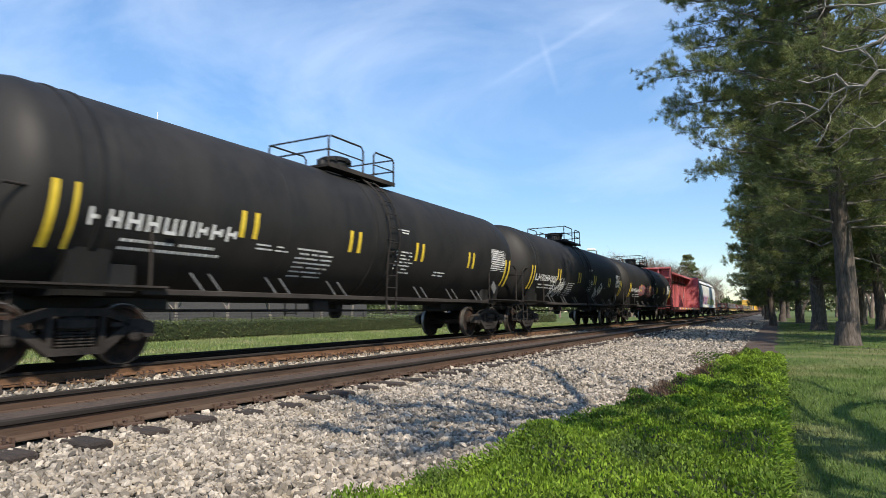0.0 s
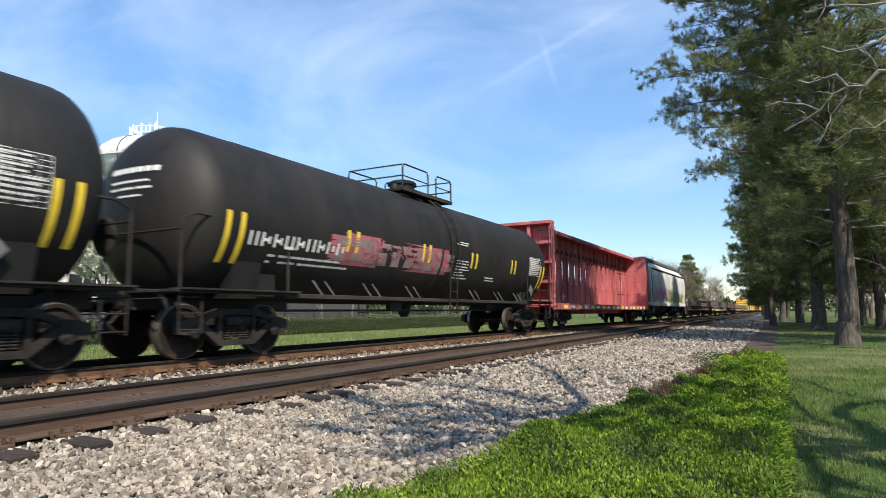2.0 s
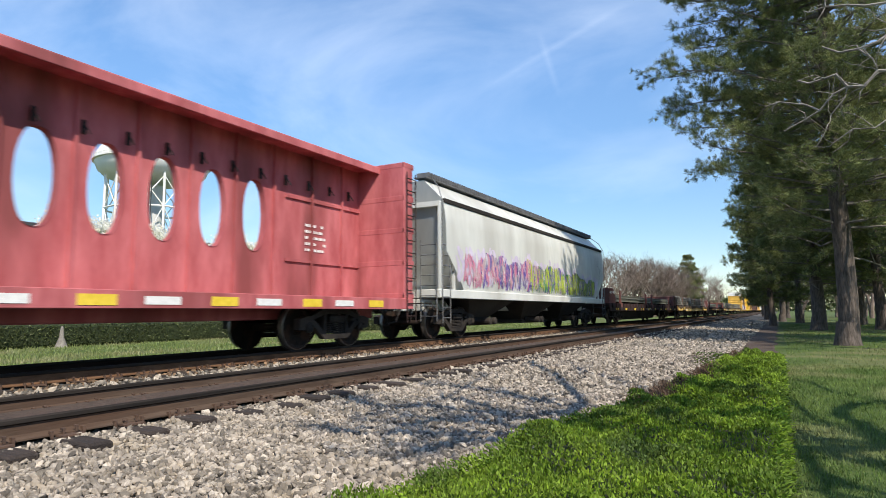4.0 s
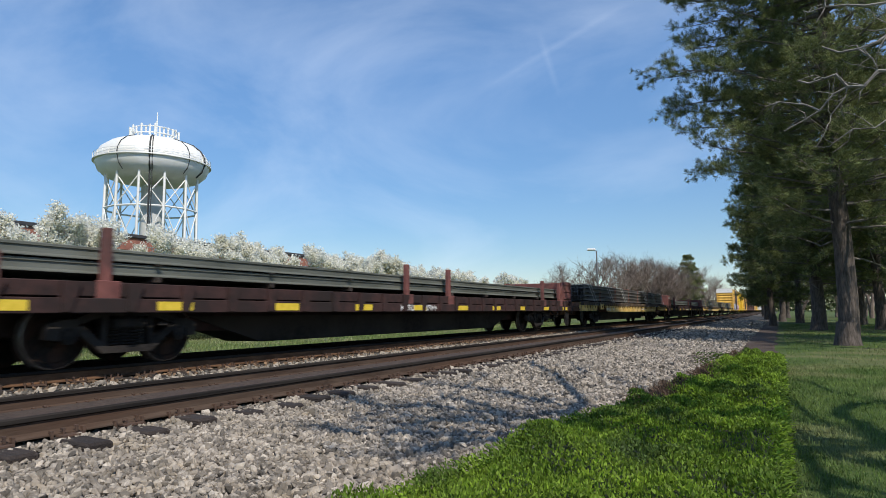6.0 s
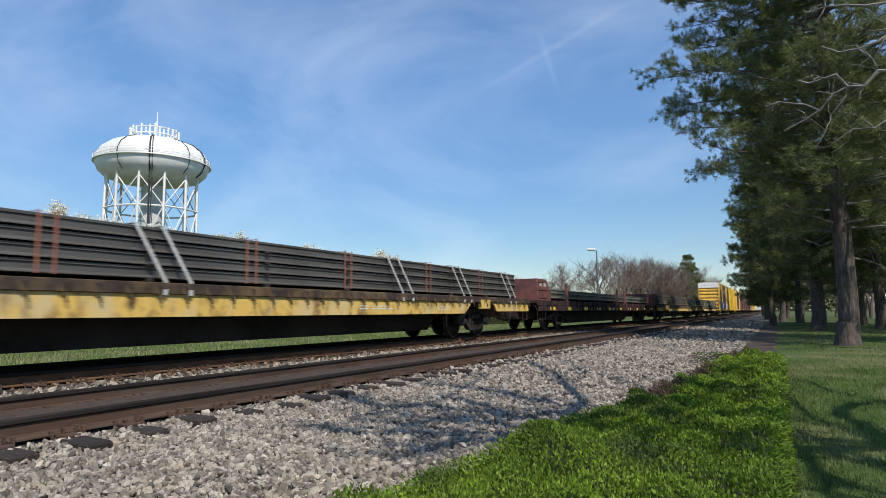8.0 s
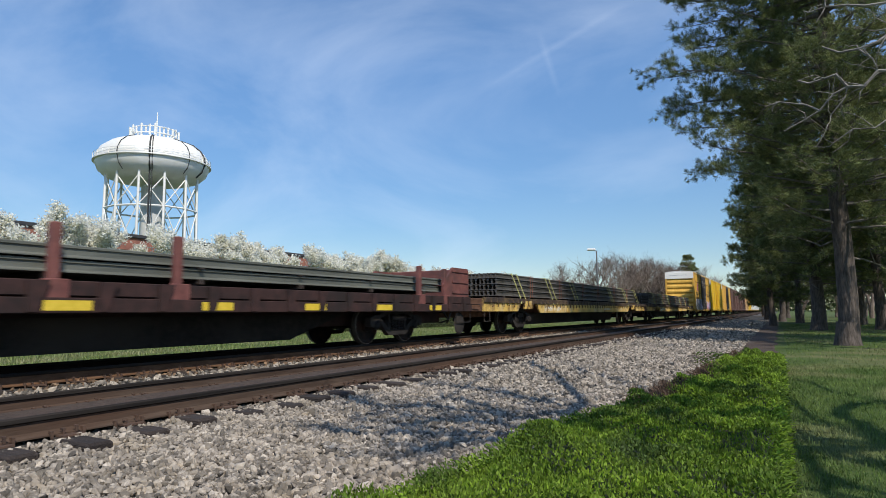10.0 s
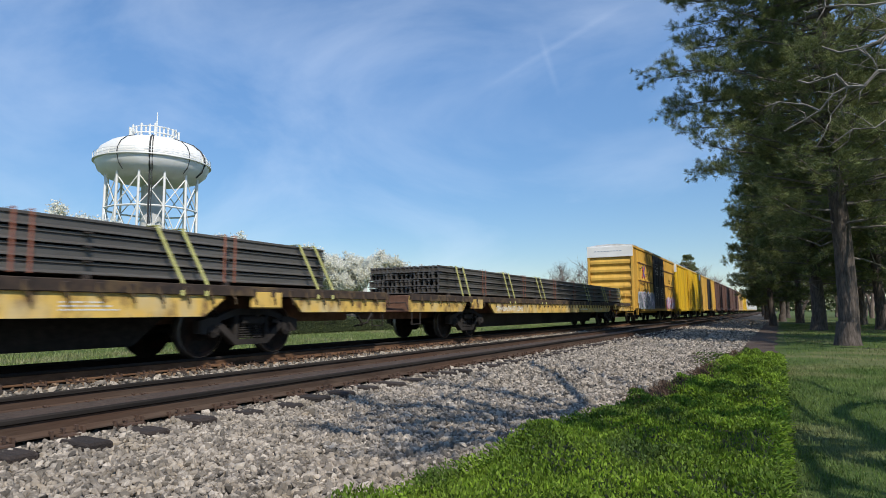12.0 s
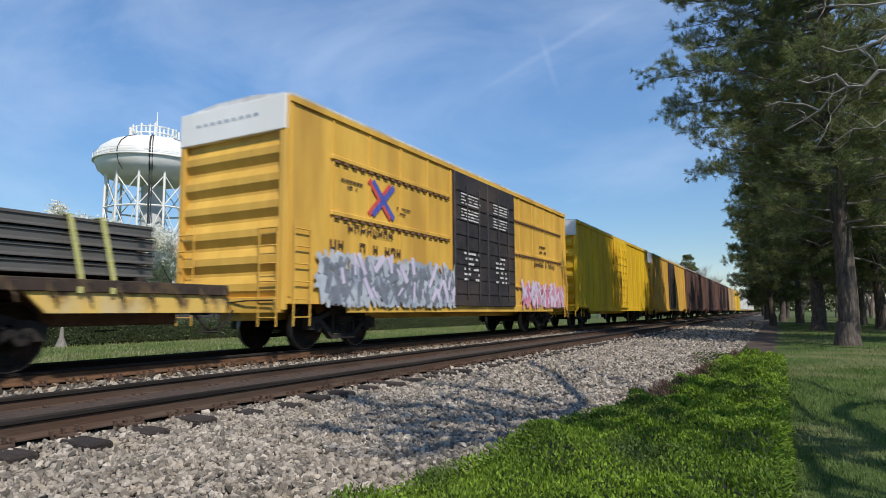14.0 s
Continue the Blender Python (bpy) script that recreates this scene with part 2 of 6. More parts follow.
    wallbrick=mat("brick_wall", (0.26, 0.10, 0.07), (0.36, 0.16, 0.11), 3, 0.85, c3=(0.22, 0.09, 0.065)),
    roofdark=mat("dark_roofing", (0.03, 0.03, 0.035), (0.06, 0.06, 0.065), 2, 0.8),
    glass=mat("window_glass", (0.02, 0.025, 0.03), (0.03, 0.035, 0.04), 1, 0.08),
    pole=mat("grey_pole", (0.12, 0.12, 0.12), (0.2, 0.2, 0.2), 3, 0.6, 0.4),
    asphalt=mat("asphalt", (0.04, 0.04, 0.042), (0.07, 0.07, 0.07), 9, 0.9, bump=0.3),
)


# ---- mesh tools ----
class Build:
    """Collects boxes, tubes, sections and turned shapes, and makes one mesh of them."""

    def __init__(self):
        self.v, self.f, self.mi = [], [], []
        self.cur = 0

    def add(self, verts, faces):
        o = len(self.v)
        self.v += [tuple(p) for p in verts]
        self.f += [tuple(i + o for i in q) for q in faces]
        self.mi += [self.cur] * len(faces)
        return self

    def box(self, cx, cy, cz, sx, sy, sz, c=0.0, m=None):
        """A box about its centre; c: the chamfer of its edges."""
        hx, hy, hz = sx / 2, sy / 2, sz / 2
        if c <= 0:
            v = [(x, y, z) for z in (-hz, hz) for x, y in ((-hx, -hy), (hx, -hy), (hx, hy), (-hx, hy))]
            f = [(3, 2, 1, 0), (4, 5, 6, 7), (0, 1, 5, 4), (1, 2, 6, 5), (2, 3, 7, 6), (3, 0, 4, 7)]
        else:
            c = min(c, hx * 0.45, hy * 0.45, hz * 0.45)
            ring = [(-hx + c, -hy), (hx - c, -hy), (hx, -hy + c), (hx, hy - c), (hx - c, hy), (-hx + c, hy), (-hx, hy - c), (-hx, -hy + c)]
            inn = [(x * (hx - c) / hx, y * (hy - c) / hy) for x, y in ring]
            v = [(x, y, -hz) for x, y in inn] + [(x, y, -hz + c) for x, y in ring] + [(x, y, hz - c) for x, y in ring] + [(x, y, hz) for x, y in inn]
            f = [tuple(range(7, -1, -1)), tuple(range(24, 32))]
            for r in range(3):
                for i in range(8):
                    j = (i + 1) % 8
                    f.append((r * 8 + i, r * 8 + j, r * 8 + 8 + j, r * 8 + 8 + i))
        if m is not None:
            v = [m @ Vector(p) for p in v]
        return self.add([(p[0] + cx, p[1] + cy, p[2] + cz) for p in v], f)

    def tube(self, path, r, n=6, r2=None):
        path = [Vector(p) for p in path]
        k = len(path)
        v, f = [], []
        for i, p in enumerate(path):
            d = (path[min(i + 1, k - 1)] - path[max(i - 1, 0)]).normalized()
            a = d.cross(Vector((0, 0, 1)) if abs(d.z) < 0.9 else Vector((1, 0, 0))).normalized()
            b = d.cross(a)
            rr = r if r2 is None else r + (r2 - r) * i / max(k - 1, 1)
            for j in range(n):
                t = 2 * math.pi * j / n
                v.append(p + a * (rr * math.cos(t)) + b * (rr * math.sin(t)))
        for i in range(k - 1):
            for j in range(n):
                q = (j + 1) % n
                f.append((i * n + j, i * n + q, (i + 1) * n + q, (i + 1) * n + j))
        f.append(tuple(range(n - 1, -1, -1)))
        f.append(tuple(range((k - 1) * n, k * n)))
        return self.add(v, f)

    def section(self, prof, y0, y1, axis="y", caps=True):
        """A closed outline, in x and z, carried along y (or x: outline in y and z)."""
        k = len(prof)
        if axis == "y":
            v = [(a, y0, b) for a, b in prof] + [(a, y1, b) for a, b in prof]
        elif axis == "x":
            v = [(y0, a, b) for a, b in prof] + [(y1, a, b) for a, b in prof]
        else:
            v = [(a, b, y0) for a, b in prof] + [(a, b, y1) for a, b in prof]
        f = [(i, (i + 1) % k, (i + 1) % k + k, i + k) for i in range(k)]
        if caps:
            f += [tuple(range(k - 1, -1, -1)), tuple(range(k, 2 * k))]
        return self.add(v, f)

    def turned(self, prof, axis="z", n=32, at=(0, 0, 0), caps=True):
        """A turned shape: (radius, height) pairs about an axis."""
        v, f = [], []
        k = len(prof)
        for r, h in prof:
            for j in range(n):
                t = 2 * math.pi * j / n
                c, s = r * math.cos(t), r * math.sin(t)
                p = {"z": (c, s, h), "y": (c, h, s), "x": (h, c, s)}[axis]
                v.append((p[0] + at[0], p[1] + at[1], p[2] + at[2]))
        for i in range(k - 1):
            for j in range(n):
                q = (j + 1) % n
                f.append((i * n + j, i * n + q, (i + 1) * n + q, (i + 1) * n + j))
        if caps:
            f.append(tuple(range(n)))
            f.append(tuple(range(k * n - 1, (k - 1) * n - 1, -1)))
        return self.add(v, f)

    def mesh(self, name, *mats, smooth=False):
        me = bpy.data.meshes.new(name)
        me.from_pydata(self.v, [], self.f)
        for m in mats:
            me.materials.append(m)
        if len(mats) > 1:
            me.polygons.foreach_set("material_index", self.mi)
        bm = bmesh.new()
        bm.from_mesh(me)
        bmesh.ops.recalc_face_normals(bm, faces=bm.faces)
        bm.to_mesh(me)
        bm.free()
        if smooth:
            me.polygons.foreach_set("use_smooth", [True] * len(me.polygons))
            me.set_sharp_from_angle(angle=radians(40))
        return me


def part(name, b, material, parent=None, label="", at=None, smooth=False):
    me = b if isinstance(b, bpy.types.Mesh) else b.mesh(name, material, smooth=smooth)
    ob = new(name, me)
    if parent is not None:
        ob.parent = parent
    if at is not None:
        ob.matrix_basis = at if isinstance(at, Matrix) else Matrix.Translation(at)
    if label:
        tagged(ob, label)
    return ob


def thing(name, label, category, at=None, group="", kind=""):
    ob = tagged(new(name), label, category, group, kind)
    if at is not None:
        ob.matrix_basis = at if isinstance(at, Matrix) else Matrix.Translation(at)
    return ob


def quads_mesh(name, corners, material):
    """Many loose quads: an array (n, 4, 3)."""
    n = len(corners)
    me = bpy.data.meshes.new(name)
    me.vertices.add(n * 4)
    me.vertices.foreach_set("co", np.asarray(corners, dtype=np.float32).reshape(-1))
    me.loops.add(n * 4)
    me.loops.foreach_set("vertex_index", np.arange(n * 4, dtype=np.int32))
    me.polygons.add(n)
    me.polygons.foreach_set("loop_start", np.arange(0, n * 4, 4, dtype=np.int32))
    me.update(calc_edges=True)
    me.materials.append(material)
    return me


def spikes_mesh(name, rng, pts, normals, length, width, spread, material):
    """Needles and petals: one narrow triangle each."""
    q = leaf_quads(rng, pts, normals, length, width, spread)
    n = len(q)
    tri = np.stack([q[:, 1] * 0.5 + q[:, 0] * 0.5, q[:, 2], q[:, 3] * 0.5 + q[:, 0] * 0.5], 1).astype(np.float32)
    me = bpy.data.meshes.new(name)
    me.vertices.add(n * 3)
    me.vertices.foreach_set("co", tri.reshape(-1))
    me.loops.add(n * 3)
    me.loops.foreach_set("vertex_index", np.arange(n * 3, dtype=np.int32))
    me.polygons.add(n)
    me.polygons.foreach_set("loop_start", np.arange(0, n * 3, 3, dtype=np.int32))
    me.update(calc_edges=True)
    me.materials.append(material)
    return me


def leaf_quads(rng, pts, normals, length, width, spread=0.8):
    """Lozenge leaves at points, standing out roughly along the normals."""
    n = len(pts)
    d = normals + rng.normal(0, spread, (n, 3))
    d /= np.linalg.norm(d, axis=1)[:, None]
    r = rng.normal(0, 1, (n, 3))
    s = np.cross(d, r)
    s /= np.linalg.norm(s, axis=1)[:, None]
    ln = (length * rng.uniform(0.6, 1.3, n))[:, None]
    wd = (width * rng.uniform(0.6, 1.2, n))[:, None]
    up = np.cross(s, d) * ln * 0.12
    return np.stack([pts, pts + d * ln * 0.5 + s * wd * 0.5 + up, pts + d * ln, pts + d * ln * 0.5 - s * wd * 0.5 + up], 1)


# ---- ground, tracks, ballast ----
X_NEAR, Z_NEAR = -6.20, -0.465        # the empty near track: its middle and rail top
X_TRAIN, Z_TRAIN = -9.87, -0.412      # the train's track
LAWN, FIELD = -0.85, -0.78
GAUGE = 0.7525                       # half the distance between the rail heads


def build_ground():
    xs = [-2500, -600, -150, -60, -30, -18, -14, -12.2, -11.6, -7.2, -6.4, -2.2, -1.2, -0.4, 2, 8, 20, 60, 200, 600, 2500]
    zs = [FIELD] * 7 + [FIELD, FIELD, FIELD, LAWN, LAWN, LAWN, LAWN] + [LAWN] * 7
    ys = [-1500, -300, -60, -20, 0, 10, 20, 40, 80, 160, 320, 800, 2600]
    v = [(x, y, z) for y in ys for x, z in zip(xs, zs)]
    k = len(xs)
    f = [(r * k + c, r * k + c + 1, (r + 1) * k + c + 1, (r + 1) * k + c) for r in range(len(ys) - 1) for c in range(k - 1)]
    g = part("ground", Build().add(v, f), M["lawn"])
    tagged(g, "mown spring lawn and field grass", "grass", kind="structure")


build_ground()
RAIL = [(-0.07, 0.0), (0.07, 0.0), (0.07, 0.012), (0.02, 0.03), (0.011, 0.045), (0.011, 0.125), (0.034, 0.138), (0.035, 0.168), (0.028, 0.176), (-0.028, 0.176), (-0.035, 0.168), (-0.034, 0.138), (-0.011, 0.125), (-0.011, 0.045), (-0.02, 0.03), (-0.07, 0.012)]
WEB = RAIL[:6] + RAIL[12:]
HEAD = RAIL[5:13]
PITCH, FIRST_TIE = 0.565, 2.62       # spacing of the ties, and where one of them lies


def build_track(name, label, x0, z0, steel, head):
    t = thing(name, label, "railway track", (x0, 0, z0), kind="structure")
    for s, st in zip((-1, 1), steel):
        r = part("rail", Build().section([(a + s * GAUGE, c - 0.176) for a, c in WEB], -60, 420), M[st], t, "rusty rail web and foot")
        part("rail_head", Build().section([(a + s * GAUGE, c - 0.176) for a, c in HEAD], -60, 420), M[head], r, "dark worn rail head")
    tie = Build().box(0, 0, 0, 2.62, 0.23, 0.18, 0.02).mesh("tie", M["tie"])
    rng = random.Random(4)
    for i in range(-8, 150):
        o = part("tie", tie, None, t)
        o.matrix_basis = pose(rng.uniform(-0.04, 0.04), FIRST_TIE + i * PITCH + rng.uniform(-0.03, 0.03), -0.276 + rng.uniform(-0.008, 0.004), rng.uniform(-1.5, 1.5), rng.uniform(-0.6, 0.6), rng.uniform(-2, 2))
    far = Build()
    for i in range(150, 420):
        far.box(0, FIRST_TIE + i * PITCH, -0.276, 2.62, 0.23, 0.18)
    tagged(part("far_ties", far, M["tie"], t), kind="stuff")
    for s in (-1, 1):
        b = Build()
        for i in range(-2, 60):
            y = FIRST_TIE + i * PITCH
            b.box(s * GAUGE, y, -0.180, 0.36, 0.19, 0.016)
            for dx in (-0.1, 0.1):
                for dy in (-0.05, 0.06):
                    up = rng.uniform(0.0, 0.025)
                    b.box(s * GAUGE + dx, y + dy, -0.165 + up, 0.02, 0.02, 0.05)
                    b.box(s * GAUGE + dx * 0.9, y + dy, -0.142 + up, 0.045, 0.028, 0.014)
            for dy in (-0.135, 0.135):
                b.box(s * GAUGE + 0.07, y + dy, -0.172, 0.04, 0.024, 0.075)
                b.box(s * GAUGE, y + dy, -0.195, 0.17, 0.024, 0.03)
        tagged(part("tie_plates", b, M["plate"], t, "rusty tie plates with spikes and rail anchors"), kind="stuff")
    return t


build_track("railroad_track", "empty rusty railway track on weathered timber ties", X_NEAR, Z_NEAR, ("rail", "rail"), "railtop")
# the far rail gets a much darker brown than the near one
build_track("train_track", "railway track carrying the freight train", X_TRAIN, Z_TRAIN, ("darkrail", "redrail"), "railtop")

# cross section of the ballast under both tracks, from the field to the lawn
BED = [(-12.7, -0.90), (-11.7, -0.62), (-8.35, -0.62), (-7.9, -0.67), (-7.5, -0.67), (-7.04, -0.67), (-6.90, -0.65), (-5.55, -0.65), (-5.40, -0.68), (-4.9, -0.735), (-4.4, -0.735), (-3.4, -0.75), (-2.1, -0.79), (-1.2, -0.84), (-0.9, -0.9)]
CRIB = (-11.05, -8.45)               # the stretch of the bed that rust from the train's track has coloured


def bed_height(x):
    for (a, za), (b, zb) in zip(BED, BED[1:]):
        if a <= x <= b:
            return za + (zb - za) * (x - a) / (b - a)
    return LAWN


BEDS = []


def build_beds():
    v, f = [], []
    ys = [-60 + i * 4 for i in range(120)]
    k = len(BED)
    for y in ys:
        v += [(x, y, z) for x, z in BED]
    for r in range(len(ys) - 1):
        f += [(r * k + c, r * k + c + 1, (r + 1) * k + c + 1, (r + 1) * k + c) for c in range(k - 1)]
    # the sheet's dark colour stands in for shade between the loose stones
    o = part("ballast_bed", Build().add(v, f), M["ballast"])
    BEDS.append(o)
    tagged(o, "bed of crushed grey limestone ballast under two tracks, darkened as shade between stones", "ballast", kind="structure")


build_beds()


ICO = [(0, 11, 5), (0, 5, 1), (0, 1, 7), (0, 7, 10), (0, 10, 11), (1, 5, 9), (5, 11, 4), (11, 10, 2), (10, 7, 6), (7, 1, 8), (3, 9, 4), (3, 4, 2), (3, 2, 6), (3, 6, 8), (3, 8, 9), (4, 9, 5), (2, 4, 11), (6, 2, 10), (8, 6, 7), (9, 8, 1)]


def crib_fill():
    """Rusty fines that fill the near track between its rails."""
    v, f = [], []
    prof = [(-6.905, -0.64), (-6.86, -0.606), (-5.60, -0.606), (-5.52, -0.64)]
    for i in range(100):
        v += [(x, -20 + 4 * i, z) for x, z in prof]
        if i:
            f += [(4 * i - 4 + c, 4 * i - 3 + c, 4 * i + 1 + c, 4 * i + c) for c in range(3)]
    tagged(part("crib_fill", Build().add(v, f), M["fines"]), "rusty fines and dirt between the rails", "soil", kind="structure")


crib_fill()


def dirt_strip():
    v, f = [], []
    ys = [14.4 + 1.2 * i for i in range(60)]
    for i, y in enumerate(ys):
        w = 0.10 * math.sin(y * 1.3) + 0.07 * math.sin(y * 3.1)
        v += [(-1.35 + w, y, -0.815), (-0.8 + w, y, LAWN + 0.03), (-0.25 + 0.6 * w, y, LAWN + 0.02), (-0.05 + w, y, LAWN - 0.04)]
        if i:
            k = 4 * i
            f += [(k - 4 + c, k - 3 + c, k + 1 + c, k + c) for c in range(3)]
    tagged(part("dirt_strip", Build().add(v, f), M["dirt"]), "strip of dark leaf litter and bare earth", "soil", kind="structure")


dirt_strip()


def stone_base(rng):
    """A broken stone: a ball of twenty facets, knocked out of shape."""
    g = 1.618
    v = np.array([(-1, g, 0), (1, g, 0), (-1, -g, 0), (1, -g, 0), (0, -1, g), (0, 1, g), (0, -1, -g), (0, 1, -g), (g, 0, -1), (g, 0, 1), (-g, 0, -1), (-g, 0, 1)]) / 1.9
    v = v * rng.uniform(0.66, 1.2, (12, 1)) + rng.normal(0, 0.13, (12, 3))
    return v * np.array([1.22, 0.88, 0.62]), np.array(ICO)


def turns(rng, n):
    q = rng.normal(0, 1, (n, 4))
    q /= np.linalg.norm(q, axis=1)[:, None]
    w, x, y, z = q.T
    return np.stack([np.stack([1 - 2 * (y * y + z * z), 2 * (x * y - z * w), 2 * (x * z + y * w)], 1), np.stack([2 * (x * y + z * w), 1 - 2 * (x * x + z * z), 2 * (y * z - x * w)], 1), np.stack([2 * (x * z - y * w), 2 * (y * z + x * w), 1 - 2 * (x * x + y * y)], 1)], 1)


def tri_mesh(name, v, f, material):
    me = bpy.data.meshes.new(name)
    me.vertices.add(len(v))
    me.vertices.foreach_set("co", np.asarray(v, np.float32).reshape(-1))
    me.loops.add(f.size)
    me.loops.foreach_set("vertex_index", f.reshape(-1).astype(np.int32))
    me.polygons.add(len(f))
    me.polygons.foreach_set("loop_start", np.arange(0, f.size, 3, dtype=np.int32))
    me.update(calc_edges=True)
    me.shade_flat()
    me.materials.append(material)
    return me


def hedge_left(y):
    wob = 0.04 * math.sin(y * 2.1) + 0.03 * math.sin(y * 5.3)
    return wob + (-1.80 + 0.14 * max(0.0, y - 3.95) if y < 7.6 else -1.29 + 0.058 * (y - 7.6))


def scatter_stones(name, label, seed, n, xr, yr, size, sink=0.2, z0=None, m="stone"):
    rng = np.random.default_rng(seed)
    bases = [stone_base(rng) for _ in range(10)]
    x = rng.uniform(*xr, n)
    y = yr[0] + (yr[1] - yr[0]) * rng.uniform(0, 1, n)
    # none under the hedge
    free = np.array([not (1.4 < b < 14.4 and a > hedge_left(b) + 0.10) for a, b in zip(x, y)])
    x, y = x[free], y[free]
    n = len(x)
    z = np.array([bed_height(a) for a in x]) if z0 is None else np.full(n, z0)
    sz = size * rng.lognormal(0, 0.25, n)
    which = rng.integers(0, 10, n)
    rot = turns(rng, n)
    shapes = np.stack([b[0] for b in bases])[which]
    v = np.einsum("nij,nkj->nki", rot, shapes) * sz[:, None, None] * 0.5
    v[:, :, 0] += x[:, None]
    v[:, :, 1] += y[:, None]
    v[:, :, 2] += (z + sz * (0.5 - sink) * 0.6 + rng.uniform(-0.012, 0.02, n))[:, None]
    f = bases[0][1][None] + (np.arange(n) * 12)[:, None, None]
    o = new(name, tri_mesh(name, v.reshape(-1, 3), f.reshape(-1, 3), M[m]))
    tagged(o, label, "ballast", kind="stuff")


SHOULDER = (-5.3, -1.10)
scatter_stones("ballast_stones", "loose crushed limestone ballast beside the track", 1, 36000, SHOULDER, (1.4, 9.0), 0.050)
scatter_stones("ballast_stones", "loose crushed limestone ballast behind the camera", 7, 7000, SHOULDER, (-5.0, 1.4), 0.075)
scatter_stones("ballast_stones", "loose crushed limestone ballast on the shoulder", 2, 15000, SHOULDER, (9.0, 24.0), 0.068)
scatter_stones("ballast_stones", "loose crushed limestone ballast on the shoulder", 3, 6000, SHOULDER, (24.0, 80.0), 0.10)
scatter_stones("ballast_stones", "loose crushed limestone ballast between the tracks", 5, 3600, (-8.45, -7.6), (0.5, 30.0), 0.065)
scatter_stones("ballast_stones", "rust-stained ballast between the ties of the train's track", 6, 5200, CRIB, (0.5, 40.0), 0.065, sink=0.45, m="stone_rust")


def single_stones():
    """The stones nearest to the lens, each its own piece."""
    rng = np.random.default_rng(77)
    shapes = []
    for k in range(8):
        v, f = stone_base(rng)
        shapes.append(tri_mesh("stone", v * 0.5, f, M["stone_one"]))
    r = random.Random(5)
    for i in range(300):
        x, y = r.uniform(-4.5, -2.2), r.uniform(2.0, 4.8)
        o = part("stone", shapes[i % 8], None, BEDS[0])
        s = 0.062 * r.uniform(0.8, 1.35)
        o.matrix_basis = pose(x, y, bed_height(x) + 0.022, r.uniform(0, 360), r.uniform(0, 360), r.uniform(0, 360)) @ Matrix.Diagonal((s, s, s, 1))


single_stones()


# ---- hedges and grass ----
def build_groundcover():
    rng = np.random.default_rng(8)
    hedge = thing("low_hedge", "clipped bright green evergreen groundcover hedge beside the ballast", "hedge")
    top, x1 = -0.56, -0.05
    # core blocks, coloured dark as the shade seen between the leaves
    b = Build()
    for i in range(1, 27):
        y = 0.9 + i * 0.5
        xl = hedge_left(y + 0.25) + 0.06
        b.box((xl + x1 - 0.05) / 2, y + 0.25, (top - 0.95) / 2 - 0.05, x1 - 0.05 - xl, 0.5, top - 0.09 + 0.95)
    part("inner_growth", b, M["hedge_shade"], hedge, "dark core with the shade behind the leaves put into its colour")
    n = 150000
    y = 1.2 + 13.3 * rng.uniform(0, 1, n) ** 1.9
    u = rng.uniform(0, 1, n)
    xl = np.array([hedge_left(a) for a in y])
    side = rng.uniform(0, 1, n)
    wave = 0.05 * np.sin(y * 3.1 + u * 4) + 0.055 * np.sin(y * 7.3 + u * 9) * np.sin(u * 6 + y * 1.7) + 0.025 * np.sin(u * 23 + y)
    x = xl + (x1 - xl) * u
    z = top + wave - 0.05 * rng.uniform(0, 1, n) ** 2
    nrm = np.tile([0.0, 0.0, 1.0], (n, 1))
    r = side > 0.90
    x[r] = x1 + 0.03 * rng.normal(0, 1, r.sum())
    z[r] = LAWN + (top - LAWN) * rng.uniform(0, 1.05, r.sum())
    nrm[r] = (1.4, 0, 0.5)
    lft = side < 0.10
    x[lft] = xl[lft] + 0.05 * rng.normal(0, 1, lft.sum())
    z[lft] = top - rng.uniform(0, 0.12, lft.sum())
    nrm[lft] = (-0.8, 0, 0.5)
    e = side > 0.985
    y[e] = 14.5
    x[e] = xl[e] + (x1 - xl[e]) * u[e]
    pts = np.stack([x, y, z], 1)
    # brown twiggy growth along the ballast side, patchy
    bare = (rng.uniform(0, 1, n) < np.clip(1.15 - (x - xl) / 0.30, 0, 1)) & (np.sin(y * 1.9) + 0.6 * np.sin(y * 4.7) > -0.35) & (y > 4.9)
    keep = ~bare
    twig = leaf_quads(rng, pts[bare] - (0, 0, 0.03), nrm[bare] + (0, 0, 0.4), 0.085, 0.009, 0.6)
    tagged(part("twig_growth", quads_mesh("twig_growth", twig, M["hedge_twig"]), None, hedge, "brown bare twig ends"), kind="stuff")
    pts, nrm, y = pts[keep], nrm[keep], y[keep]
    size = 0.0225 + 0.0022 * y
    q = leaf_quads(rng, pts, nrm, 1.0, 0.5, 0.55)
    q = pts[:, None] + (q - pts[:, None]) * size[:, None, None]
    tagged(part("foliage", quads_mesh("foliage", q, M["hedge"]), None, hedge, "small glossy leaves"), kind="stuff")


def marker_post():
    t = thing("marker_post", "small white pointed marker post by the hedge", "post", (-22.6, 13.0, FIELD))
    part("post", Build().turned([(0.22, 0.0), (0.19, 0.08), (0.09, 0.34), (0.065, 0.58), (0.04, 0.74), (0.01, 0.76)], "z", 10), M["bark_p"], t)


